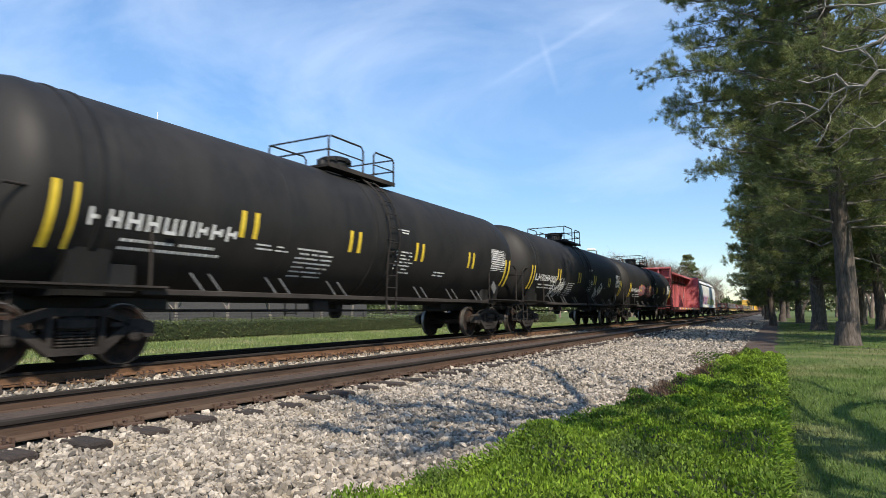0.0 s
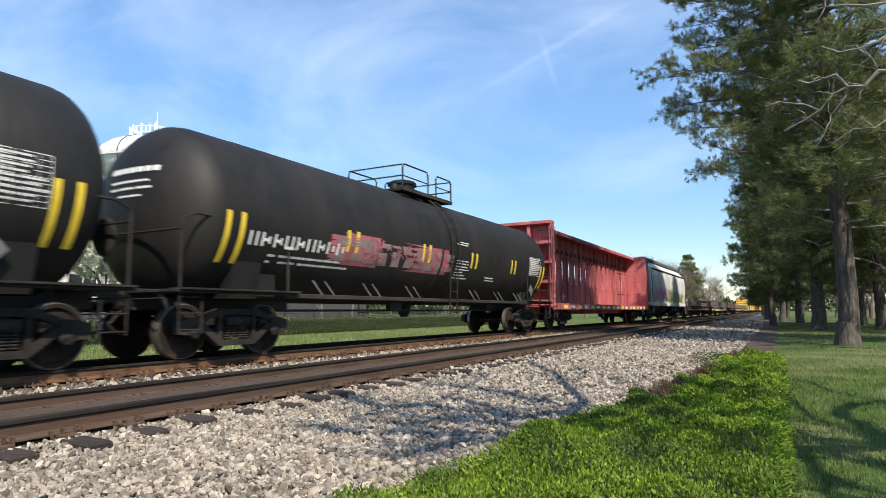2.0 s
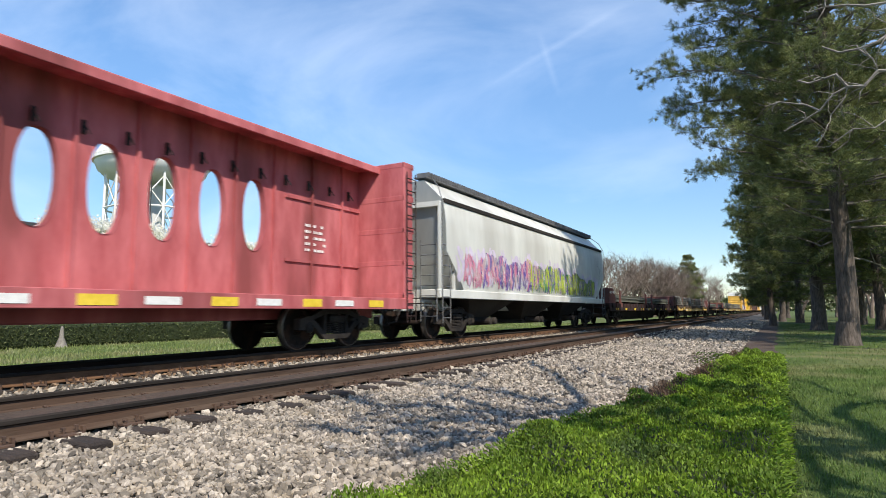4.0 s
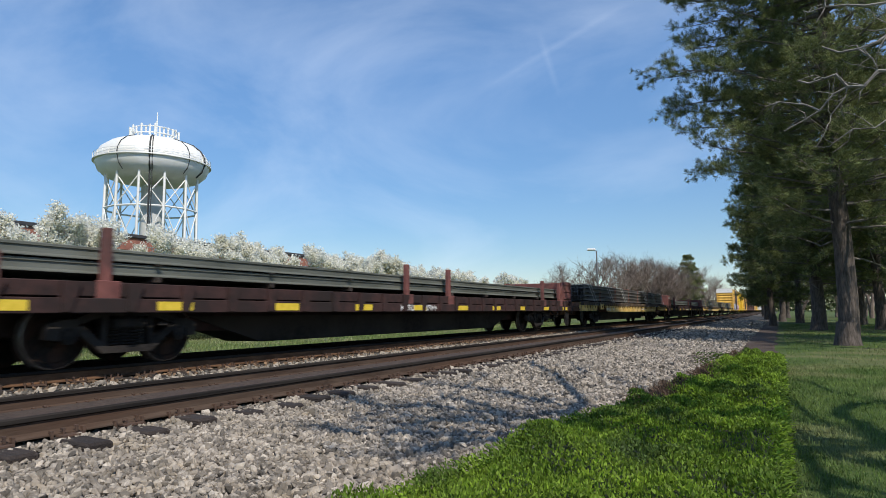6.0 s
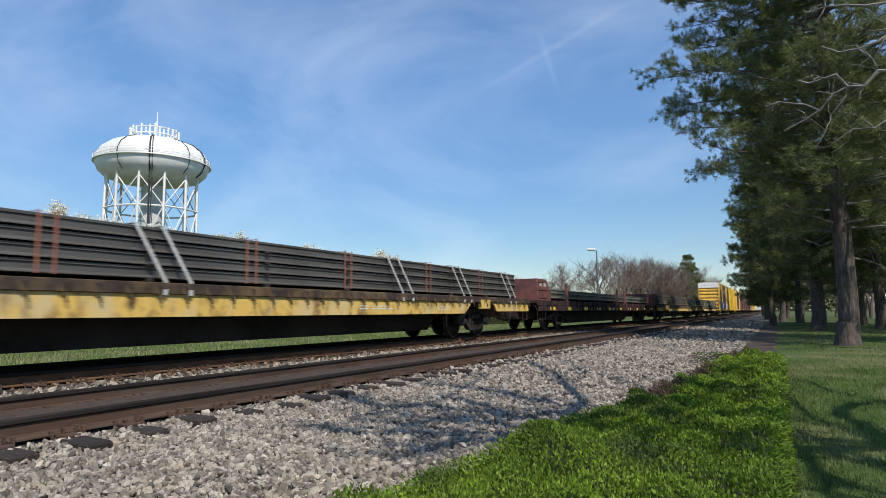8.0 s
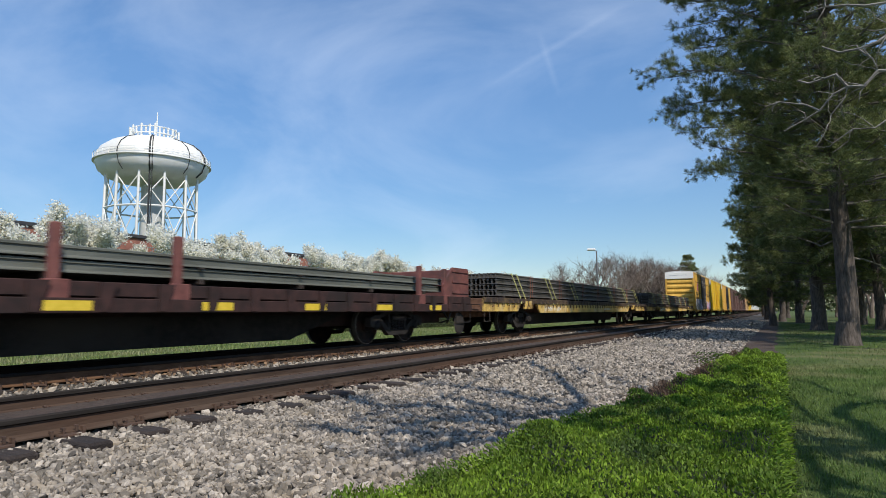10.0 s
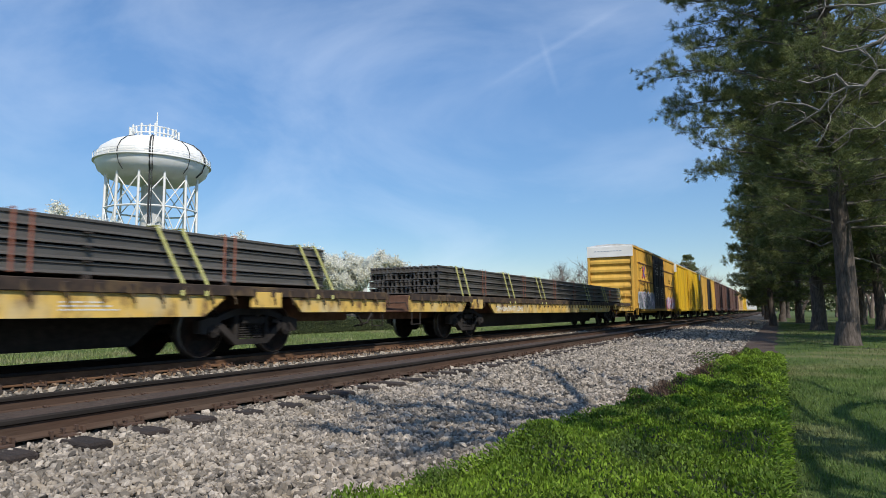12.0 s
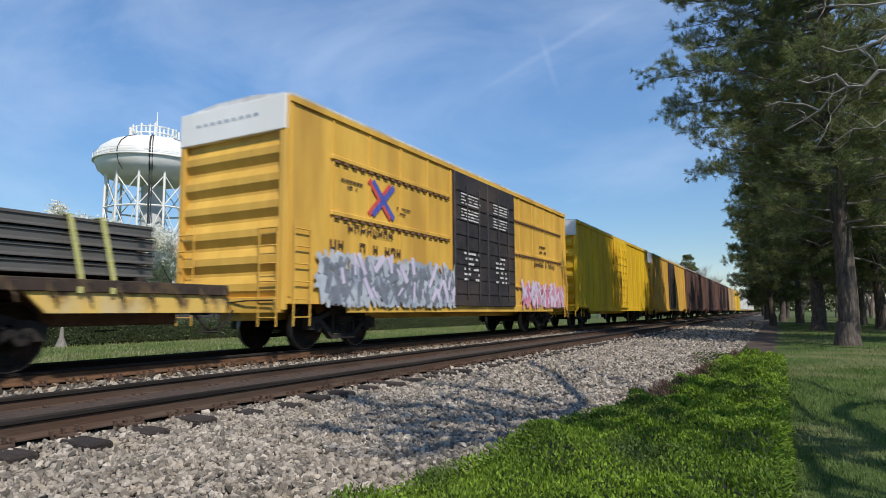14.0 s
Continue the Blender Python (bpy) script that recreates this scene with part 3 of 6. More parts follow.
def build_grass():
    rng = np.random.default_rng(9)

    def blades(n, xr, yr, z, h, w, name, label, m="blade", near=1.6):
        y = yr[0] + (yr[1] - yr[0]) * rng.uniform(0, 1, n) ** near
        x = rng.uniform(*xr, n)
        p = np.stack([x, y, np.full(n, z)], 1)
        a = rng.uniform(0, 2 * np.pi, n)
        s = np.stack([np.cos(a), np.sin(a), np.zeros(n)], 1)
        hh = h * rng.uniform(0.4, 1.2, n)
        ww = (w * (1 + y * 0.03))[:, None]
        lean = np.stack([rng.normal(0, 0.4, n), rng.normal(0, 0.4, n), np.ones(n)], 1) * hh[:, None]
        q = np.stack([p - s * ww, p + s * ww, p + lean + s * ww * 0.25, p + lean - s * ww * 0.25], 1)
        tagged(new(name, quads_mesh(name, q, M[m])), label, "grass", kind="stuff")

    blades(64000, (-0.02, 3.4), (1.6, 16.0), LAWN, 0.045, 0.0035, "lawn_grass", "short mown lawn grass blades")
    blades(14000, (-0.9, 5.0), (-5.0, 1.6), LAWN, 0.045, 0.006, "lawn_grass", "short mown lawn grass blades behind the camera", near=1.0)
    blades(30000, (0.1, 12.0), (9.0, 60.0), LAWN, 0.05, 0.007, "lawn_grass", "short mown lawn grass blades under the pines", near=1.15)
    blades(44000, (-22.9, -12.6), (4.0, 60.0), FIELD, 0.09, 0.009, "field_grass", "short field grass between the track and the hedge", "field")


def build_far_hedge():
    rng = np.random.default_rng(10)
    h = thing("clipped_hedge", "long clipped dark green boundary hedge behind the track", "hedge")
    # core block, coloured dark like shade behind the leaves
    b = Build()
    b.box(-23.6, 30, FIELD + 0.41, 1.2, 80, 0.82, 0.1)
    part("inner_growth", b, M["hedge_shade"], h)
    n = 42000
    y = -10 + 80 * rng.uniform(0, 1, n)
    u = rng.uniform(0, 1, n)
    front = u < 0.72
    x = np.where(front, -23.0 + 0.05 * rng.normal(0, 1, n), -23.0 - 1.2 * rng.uniform(0, 1, n))
    z = np.where(front, FIELD + 0.88 * rng.uniform(0, 1, n), FIELD + 0.86 + 0.05 * np.sin(y * 1.3) + 0.03 * rng.normal(0, 1, n))
    nrm = np.where(front[:, None], np.array([1, 0, 0.3]), np.array([0, 0, 1.0]))
    q = leaf_quads(rng, np.stack([x, y, z], 1), nrm, 0.085, 0.05, 0.8)
    tagged(part("foliage", quads_mesh("foliage", q, M["hedge_far"]), None, h), kind="stuff")


def metal_fence():
    t = thing("metal_fence", "low dark metal rail fence behind the clipped hedge", "fence", (-24.6, 0, FIELD))
    post = Build().box(0, 0, 0.7, 0.07, 0.07, 1.4, 0.01).mesh("post", M["cable"])
    for i in range(30):
        part("post", post, None, t, at=(0, -6 + 2.5 * i, 0))
    for z in (1.0, 1.16, 1.34):
        part("rail", Build().box(0.05, 30, z, 0.05, 76, 0.05), M["cable"], t)


build_groundcover()
metal_fence()
marker_post()
build_grass()
build_far_hedge()


# ---- the freight train ----
SIZE = 1.05                           # all the cars, against their drawn measures
SPEED = 15.6 * SIZE                        # metres a second, towards -y
WHEEL = 0.457
MOVERS, WHEELS = [], []               # (thing, its y at the start), wheel sets


def wheel_pair():
    b = Build()
    for s in (-1, 1):
        b.cur = 0
        o = s * 0.70
        b.turned([(0.10, o + s * 0.07), (0.15, o + s * 0.065), (0.17, o + s * 0.02), (0.36, o + s * 0.015), (0.385, o + s * 0.055), (0.44, o + s * 0.06)], "x", 20, caps=False)
        b.cur = 1
        b.turned([(0.44, o + s * 0.06), (0.455, o + s * 0.055), (WHEEL, o - s * 0.03), (0.462, o - s * 0.045)], "x", 20, caps=False)
        b.cur = 0
        b.turned([(0.462, o - s * 0.045), (0.487, o - s * 0.055), (0.487, o - s * 0.075), (0.40, o - s * 0.08), (0.17, o - s * 0.05), (0.09, o - s * 0.06)], "x", 20, caps=False)
    b.cur = 0
    b.turned([(0.08, -1.05), (0.08, -0.6), (0.075, 0.0), (0.08, 0.6), (0.08, 1.05)], "x", 12)
    for s in (-1, 1):
        b.cur = 2
        b.turned([(0.115, s * 1.00), (0.115, s * 1.08), (0.06, s * 1.10)], "x", 14)
        for k in range(3):
            t = k * 2 * math.pi / 3
            b.turned([(0.02, s * 1.10), (0.02, s * 1.125)], "x", 6, (0, 0.075 * math.cos(t), 0.075 * math.sin(t)))
    return b.mesh("wheel_set", M["wheel"], M["tread"], M["iron"], smooth=True)


def side_frame():
    """Cast side frame: a bowed top member, a lower strap, columns round the spring nest and two bearing jaws."""
    b = Build()
    for x0 in (0.92, ):
        b.section([(-1.16, 0.42), (-1.16, 0.62), (-0.95, 0.68), (-0.74, 0.68), (-0.74, 0.52), (-0.98, 0.52), (-1.0, 0.40)], x0, x0 + 0.16, "x")
        b.section([(1.16, 0.42), (1.16, 0.62), (0.95, 0.68), (0.74, 0.68), (0.74, 0.52), (0.98, 0.52), (1.0, 0.40)], x0, x0 + 0.16, "x")
        b.section([(-0.76, 0.60), (-0.76, 0.70), (-0.40, 0.83), (0.40, 0.83), (0.76, 0.70), (0.76, 0.60), (0.38, 0.72), (-0.38, 0.72)], x0 + 0.01, x0 + 0.15, "x")
        b.section([(-0.78, 0.52), (-0.70, 0.60), (-0.32, 0.30), (0.32, 0.30), (0.70, 0.60), (0.78, 0.52), (0.38, 0.20), (-0.38, 0.20)], x0 + 0.01, x0 + 0.15, "x")
        for y in (-0.36, 0.36):
            b.box(x0 + 0.08, y, 0.53, 0.14, 0.08, 0.46, 0.01)
        for y in (-0.2, -0.07, 0.07, 0.2):
            for i in range(6):
                b.turned([(0.052, 0.312 + i * 0.042), (0.062, 0.325 + i * 0.042), (0.052, 0.342 + i * 0.042)], "z", 10, (x0 + 0.10, y, 0))
        b.box(x0 + 0.08, 0, 0.62, 0.22, 0.52, 0.14, 0.02)
        b.box(x0 + 0.165, 0.55, 0.60, 0.01, 0.18, 0.06)
    return b.mesh("side_frame", M["iron"])


def bolster():
    b = Build()
    b.box(0, 0, 0.62, 2.1, 0.34, 0.2, 0.03)
    b.turned([(0.2, 0.72), (0.2, 0.82)], "z", 16)
    for s in (-1, 1):
        b.box(0, s * 0.42, 0.42, 1.5, 0.1, 0.1, 0.02)
        b.box(0.6 * s, 0, 0.4, 0.08, 0.9, 0.06)
    return b.mesh("truck", M["iron"])


PAIR, SIDE, BOLSTER = wheel_pair(), side_frame(), bolster()


def truck(car, y):
    t = part("truck", BOLSTER, None, car, "grimy cast-steel truck", at=(0, y, 0))
    part("side_frame", SIDE, None, t)
    part("side_frame", SIDE, None, t, at=pose(0, 0, 0, 0, 0, 180))
    for dy in (-0.86, 0.86):
        w = part("wheel_set", PAIR, None, t, at=(0, dy, WHEEL))
        WHEELS.append((w, dy))


def coupler(car, y, s):
    b = Build()
    b.box(0, y + s * 0.35, 0.86, 0.16, 0.7, 0.16, 0.03)
    b.box(0.03, y + s * 0.72, 0.86, 0.26, 0.22, 0.28, 0.05)
    b.tube([(0.35, y + s * 0.15, 0.8), (0.4, y + s * 0.45, 0.5), (0.2, y + s * 0.7, 0.42)], 0.025)
    b.tube([(0, y, 0.95), (0.6, y + s * 0.08, 0.98), (1.3, y + s * 0.1, 0.98), (1.38, y + s * 0.1, 0.8)], 0.014)
    part("coupler", b, M["iron"], car)


def running_gear(car, half, truck_y):
    truck(car, -truck_y)
    truck(car, truck_y)
    coupler(car, -half, -1)
    coupler(car, half, 1)


def begin(name, label, s, category="rail car", group="cars of the freight train"):
    car = thing(name, label, category, (X_TRAIN, s * SIZE, Z_TRAIN), group)
    car.scale = (SIZE, SIZE, SIZE)
    MOVERS.append((car, s * SIZE))
    return car


def ladder(b, x, y0, y1, z0, z1, rungs, r=0.014, axis="y"):
    for y in (y0, y1):
        p = (x, y) if axis == "y" else (y, x)
        b.tube([(*p, z0), (*p, z1)], r)
    for i in range(rungs):
        z = z0 + (z1 - z0) * (i + 0.5) / rungs
        a, c = ((x, y0, z), (x, y1, z)) if axis == "y" else ((y0, x, z), (y1, x, z))
        b.tube([a, c], r)


def stencil(b, x, y0, y1, z0, z1, rng, rows, bend=None, fill=0.85, t=0.004):
    """Unreadable lettering: rows of short bars on the side of a car, x outwards. bend: radius and centre height of a shell."""
    h = (z1 - z0) / rows
    for i in range(rows):
        z = z1 - h * (i + 0.5)
        y = y0
        end = y1 - (rng.uniform(0, 0.3) * (y1 - y0) if rows > 1 else 0)
        while y < end - h * 0.2:
            w = h * (rng.uniform(0.62, 0.8) if rows == 1 else rng.uniform(0.35, 0.9))
            if rng.random() < fill:
                xx = x
                m = None
                if bend:
                    a = math.asin(max(-0.98, min(0.98, (z - bend[1]) / bend[0])))
                    xx = bend[0] * math.cos(a) + t
                    m = Matrix.Rotation(-a, 3, "Y")
                if rows == 1:
                    for k in (0, 1):
                        b.box(xx, y + w * (0.12 + 0.76 * k), z, t, w * 0.25, h * (0.86 if k == 0 or rng.random() < 0.6 else 0.45), m=m)
                    b.box(xx, y + w / 2, z + rng.choice((-0.36, 0, 0.36)) * h, t * 1.2, w, h * 0.19, m=m)
                else:
                    b.box(xx, y + w / 2, z, t, w, h * 0.42, m=m)
            y += w + h * (0.3 if rows == 1 else 0.22)


# -- tank cars --
R_T, Z_T = 1.54, 2.50


def shell_patch(b, y0, y1, a0, a1, t=0.006, skew=0.0, n=8):
    """A strip that lies on the tank shell between two angles above the level of its axis."""
    v, f = [], []
    for i in range(n + 1):
        a = radians(a0 + (a1 - a0) * i / n)
        for r in (R_T - 0.01, R_T + t):
            for y in (y0, y1):
                v.append((r * math.cos(a), y + skew * i / n, Z_T + r * math.sin(a)))
    for i in range(n):
        o = i * 4
        f += [(o + 2, o + 3, o + 7, o + 6), (o, o + 2, o + 6, o + 4), (o + 3, o + 1, o + 5, o + 7)]
    f += [(0, 1, 3, 2), (n * 4, n * 4 + 2, n * 4 + 3, n * 4 + 1)]
    b.add(v, f)


def tank_car(s, seed, label, tag=None, rings=True, length=1.0):
    rng = random.Random(seed)
    car = begin("tank_car", label, s)
    car.scale = (SIZE, SIZE * length, SIZE)
    hl = 8.22
    prof = []
    for i in range(9):
        a = math.pi / 2 * i / 8
        prof.append((max(0.02, R_T * math.sin(a)), -hl + 0.78 - 0.78 * math.cos(a)))
    for y in (-6.55, -6.5, -3.2, -3.17, 0.0, 0.03, 3.2, 3.23, 6.5, 6.55):
        prof += [(R_T, y), (R_T + 0.006, y + 0.015)]
    prof += [(r, -y) for r, y in prof[8::-1]]
    b = Build()
    b.turned(prof, "y", 72, (0, 0, Z_T))
    shell = part("tank_shell", b, M["black"], car, "black painted cylindrical tank with rounded heads", smooth=True)
    for y in ((-7.05, -6.75, -0.35, 0.35, 0.62) if rings else (-0.35, 0.35)):
        b = Build()
        b.turned([(R_T - 0.01, y - 0.05), (R_T + 0.022, y - 0.035), (R_T + 0.022, y + 0.035), (R_T - 0.01, y + 0.05)], "y", 56, (0, 0, Z_T))
        part("shell_band", b, M["black"], shell, "welded hoop", smooth=True)
    # yellow reflective stripes in pairs, and stencils
    for y in (-7.25, -4.15, -1.15, 1.55, 4.5, 7.25):
        big = abs(y) > 7
        for d in (-0.15, 0.15):
            b = Build()
            shell_patch(b, y + d - 0.05, y + d + 0.05, -36 if big else -18, -2 if big else -1)
            part("reflective_stripe", b, M["yellow_mark"], shell, "yellow reflective stripe")
    b = Build()
    bend = (R_T, Z_T)
    stencil(b, 0, -6.92, -4.40, Z_T - 0.60, Z_T - 0.31, rng, 1, bend, 0.97)
    stencil(b, 0, -6.4, -4.1, Z_T - 0.88, Z_T - 0.66, rng, 2, bend, 0.95)
    if tag != "panel":
        stencil(b, 0, -3.9, -3.0, Z_T - 0.66, Z_T - 0.52, rng, 2, bend)
        stencil(b, 0, -2.85, -1.6, Z_T - 1.08, Z_T - 0.50, rng, 7, bend)
    stencil(b, 0, 0.5, 1.2, Z_T + 0.12, Z_T + 0.25, rng, 2, bend)
    stencil(b, 0, 0.5, 1.3, Z_T - 0.83, Z_T - 0.27, rng, 7, bend)
    stencil(b, 0, 2.5, 3.2, Z_T - 0.82, Z_T - 0.66, rng, 2, bend)
    stencil(b, 0, 6.0, 7.0, Z_T - 0.42, Z_T + 0.2, rng, 9, bend, 1.0)
    for i in range(10):
        shell_patch(b, 5.95, 7.02, -17 + 2.75 * i, -16.7 + 2.75 * i, 0.004, 0.0, 1)
    for i in range(8):
        shell_patch(b, 5.95 + 0.152 * i, 5.958 + 0.152 * i, -17, 8, 0.004, 0.0, 6)
    # the same marks, smaller, on the front head
    for dz, x0, x1, h in ((0.62, -0.45, 0.62, 0.19), (0.42, -0.40, 0.50, 0.07), (0.30, -0.40, 0.55, 0.07), (0.17, -0.15, 0.35, 0.06)):
        x = x0
        while x < x1:
            w = h * rng.uniform(0.5, 0.75)
            yy = math.sqrt(1 - ((x + w / 2) ** 2 + dz * dz) / R_T ** 2)
            nrm = Vector(((x + w / 2) / R_T ** 2, -yy / 0.78, dz / R_T ** 2)).normalized()
            turn = Vector((0, -1, 0)).rotation_difference(nrm).to_matrix()
            b.box(x + w / 2, -hl + 0.78 - 0.78 * yy - 0.004, Z_T + dz, w, 0.012, h * 0.48, m=turn)
            x += w * (1.3 if rng.random() < 0.9 else 2.4)
    tagged(part("stencilled_lettering", b, M["white_mark"], shell, "white stencilled lettering, unreadable"), kind="stuff")
    part("placard", Build().box(1.36, 6.45, 1.52, 0.012, 0.30, 0.30, m=Matrix.Rotation(radians(45), 3, "X")), M["pole"], car, "grey diamond placard")
    if tag:
        if tag == "scrawl":
            for y0 in (-3.9, 2.9):
                b = Build()
                for i in range(46):
                    y = y0 + rng.uniform(-0.85, 0.95)
                    a = rng.uniform(-48, -26)
                    shell_patch(b, y, y + rng.uniform(0.02, 0.05), a, a + rng.uniform(8, 17), 0.004, rng.uniform(-0.5, 0.3), 3)
                tagged(part("graffiti", b, M["white_mark"], shell, "white scrawled graffiti"), kind="stuff")
        else:
            b = Build()
            for i in range(12):
                y = -4.85 + i * 0.44
                e = 3 if i in (0, 11) else 0
                shell_patch(b, y, y + 0.44, -29 + e, -3 - e, 0.003, 0.0, 6)
            tagged(part("graffiti_border", b, M["fadedred"], shell, "faded red graffiti outline"), kind="stuff")
            b = Build()
            for i in range(10):
                y = -4.72 + i * 0.51
                cut = rng.uniform(-20, -11)
                for a0, a1 in ((-26.5, cut - 1.0), (cut + 1.0, -5.5)):
                    shell_patch(b, y + rng.uniform(0, 0.07), y + rng.uniform(0.34, 0.44), a0 + rng.uniform(0, 2), a1 - rng.uniform(0, 2), 0.006, rng.uniform(-0.16, 0.10), 4)
            tagged(part("graffiti", b, M["dustypink"], shell, "faded pinkish grey graffiti letters"), kind="stuff")
            b = Build()
            for i in range(26):
                y = rng.uniform(-3.9, 0.2)
                a = rng.uniform(-24, -12)
                shell_patch(b, y, y + 0.05, a, a + rng.uniform(3, 10), 0.012, rng.uniform(-0.25, 0.25), 3)
            tagged(part("graffiti_outline", b, M["fadedred"], shell, "red strokes of graffiti"), kind="stuff")
    # saddles, sills and end walkways
    for s2 in (-1, 1):
        b = Build()
        b.box(0, s2 * 6.6, 0.98, 0.7, 3.6, 0.36, 0.03)
        b.box(0, s2 * 6.4, 1.25, 2.3, 0.9, 0.5, 0.05)
        b.section([(-1.15, 1.0), (1.15, 1.0), (1.3, 1.75), (1.1, 1.85), (0.6, 1.35), (-0.6, 1.35), (-1.1, 1.85), (-1.3, 1.75)], s2 * 6.75 - 0.3, s2 * 6.75 + 0.3)
        part("saddle", b, M["black"], car, "black saddle and stub sill")
        b = Build()
        b.box(0, s2 * 8.05, 1.10, 2.9, 0.5, 0.05, 0.01)
        for x in (-1.43, 1.43):
            b.box(x, s2 * 7.0, 1.10, 0.12, 2.6, 0.06, 0.01)
            b.box(x, s2 * 7.0, 1.13, 0.3, 2.5, 0.03)
            b.tube([(x, s2 * 8.2, 1.1), (x, s2 * 8.2, 2.2), (x, s2 * 7.95, 2.32), (x, s2 * 6.1, 2.32), (x, s2 * 5.95, 2.2), (x, s2 * 5.95, 1.1)], 0.022, 8)
            for k in range(3):
                b.tube([(x, s2 * 8.2, 0.5 + 0.25 * k), (x, s2 * 7.8, 0.5 + 0.25 * k)], 0.014)
            for y in (8.2, 7.8):
                b.tube([(x, s2 * y, 0.45), (x, s2 * y, 1.12)], 0.016)
        b.tube([(-1.43, s2 * 8.22, 2.05), (1.43, s2 * 8.22, 2.05)], 0.02)
        part("end_walkway", b, M["iron"], car, "steel end walkway with handrails and steps")
    b = Build()
    b.turned([(0.26, -0.03), (0.3, 0.0), (0.26, 0.03)], "y", 20, (0.6, 8.35, 1.9))
    b.tube([(0.6, 8.35, 1.1), (0.6, 8.35, 1.9)], 0.025)
    part("brake_wheel", b, M["iron"], car, "hand brake wheel on its post")
    b = Build()
    b.turned([(0.18, -0.6), (0.2, -0.55), (0.2, 0.55), (0.18, 0.6)], "y", 14, (-0.75, 7.0, 1.35))
    part("air_reservoir", b, M["iron"], car)
    for x in (-1.46, 1.46):
        run = part("side_running_rail", Build().box(x, 0, 1.06, 0.05, 12.2, 0.09, 0.01), M["iron"], car)
        for y in (-5, -3.4, -1.7, 1.7, 3.4, 5):
            for d in (0, 0.35):
                part("bracket", Build().tube([(x, y + d, 1.06), (x * 0.925, y + d - 0.2, 1.38)], 0.016), M["pole"], run, "light grey slanting bracket")
    # manway, platform and railing on top
    top = Z_T + R_T
    b = Build()
    b.turned([(0.36, top - 0.1), (0.36, top + 0.34), (0.40, top + 0.35), (0.40, top + 0.42), (0.30, top + 0.47)], "z", 24)
    for k in range(8):
        t = k * math.pi / 4
        b.box(0.38 * math.cos(t), 0.38 * math.sin(t), top + 0.37, 0.06, 0.06, 0.12)
    b.turned([(0.12, top - 0.05), (0.12, top + 0.25), (0.08, top + 0.3)], "z", 14, (0, 0.75, 0))
    b.turned([(0.1, top - 0.05), (0.1, top + 0.2), (0.07, top + 0.24)], "z", 14, (0.25, -0.75, 0))
    part("manway", b, M["black"], car, "black manway with bolted lid and valves", smooth=True)
    for x in (-0.72, 0.72):
        p = part("platform_board", Build().box(x, 0, top - 0.06, 0.36, 2.6, 0.04), M["iron"], car, "grated platform board on top of the tank")
        part("toe_board", Build().box(x * 1.27, 0, top - 0.05, 0.03, 2.6, 0.1), M["iron"], p)
    for y in (-1.1, 1.1):
        part("platform_board", Build().box(0, y, top - 0.035, 1.7, 0.4, 0.04), M["iron"], car)
    b = Build()
    for x in (-0.88, 0.88):
        for y0, y1 in ((-1.3, -0.02), (0.42, 1.3)):
            b = Build()
            b.tube([(x, y0, top - 0.06), (x, y0, top + 0.54), (x, y0 + 0.08, top + 0.62), (x, y1 - 0.08, top + 0.62), (x, y1, top + 0.54), (x, y1, top - 0.06)], 0.022, 6)
            b.tube([(x, y0, top + 0.3), (x, y1, top + 0.3)], 0.016)
            part("railing", b, M["iron"], car, "dark pipe railing beside the manway")
    for y in (-1.3, 1.3):
        for z in (0.3, 0.60):
            part("railing_bar", Build().tube([(-0.88, y, top + z), (0.88, y, top + z)], 0.02), M["iron"], car)
    for x in (-1, 1):
        b = Build()
        for y in (0.02, 0.42):
            pts = [(x * 1.52, y, 0.7), (x * 1.56, y, 1.8)]
            for i in range(9):
                a = radians(-15 + 75 * i / 8)
                pts.append((x * (R_T + 0.1) * math.cos(a), y, Z_T + (R_T + 0.1) * math.sin(a)))
            b.tube(pts, 0.018)
        for i in range(7):
            b.tube([(x * 1.55, 0.02, 0.75 + i * 0.28), (x * 1.55, 0.42, 0.75 + i * 0.28)], 0.014)
        for i in range(6):
            a = radians(-5 + 60 * i / 5)
            q = (x * (R_T + 0.1) * math.cos(a), Z_T + (R_T + 0.1) * math.sin(a))
            b.tube([(q[0], 0.02, q[1]), (q[0], 0.42, q[1])], 0.014)
        part("ladder", b, M["iron"], car, "dark side ladder")
    b = Build()
    b.turned([(0.1, 0.62), (0.16, 0.7), (0.2, 1.1)], "z", 14, (0, 0.1, 0))
    b.tube([(0.3, -5.5, 0.8), (0.3, 5.5, 0.8)], 0.03)
    b.box(0.4, -1.0, 0.9, 0.2, 0.5, 0.25, 0.03)
    part("bottom_outlet", b, M["iron"], car)
    running_gear(car, 8.25, 6.75)
    return car


tank_car(11.75, 1, "black tank car with yellow stripes and white stencils")
tank_car(28.62, 2, "black tank car with white scrawled graffiti", "scrawl", length=0.98)
tank_car(46.05, 3, "black tank car with a faded red graffiti panel", "panel", rings=False, length=1.042)


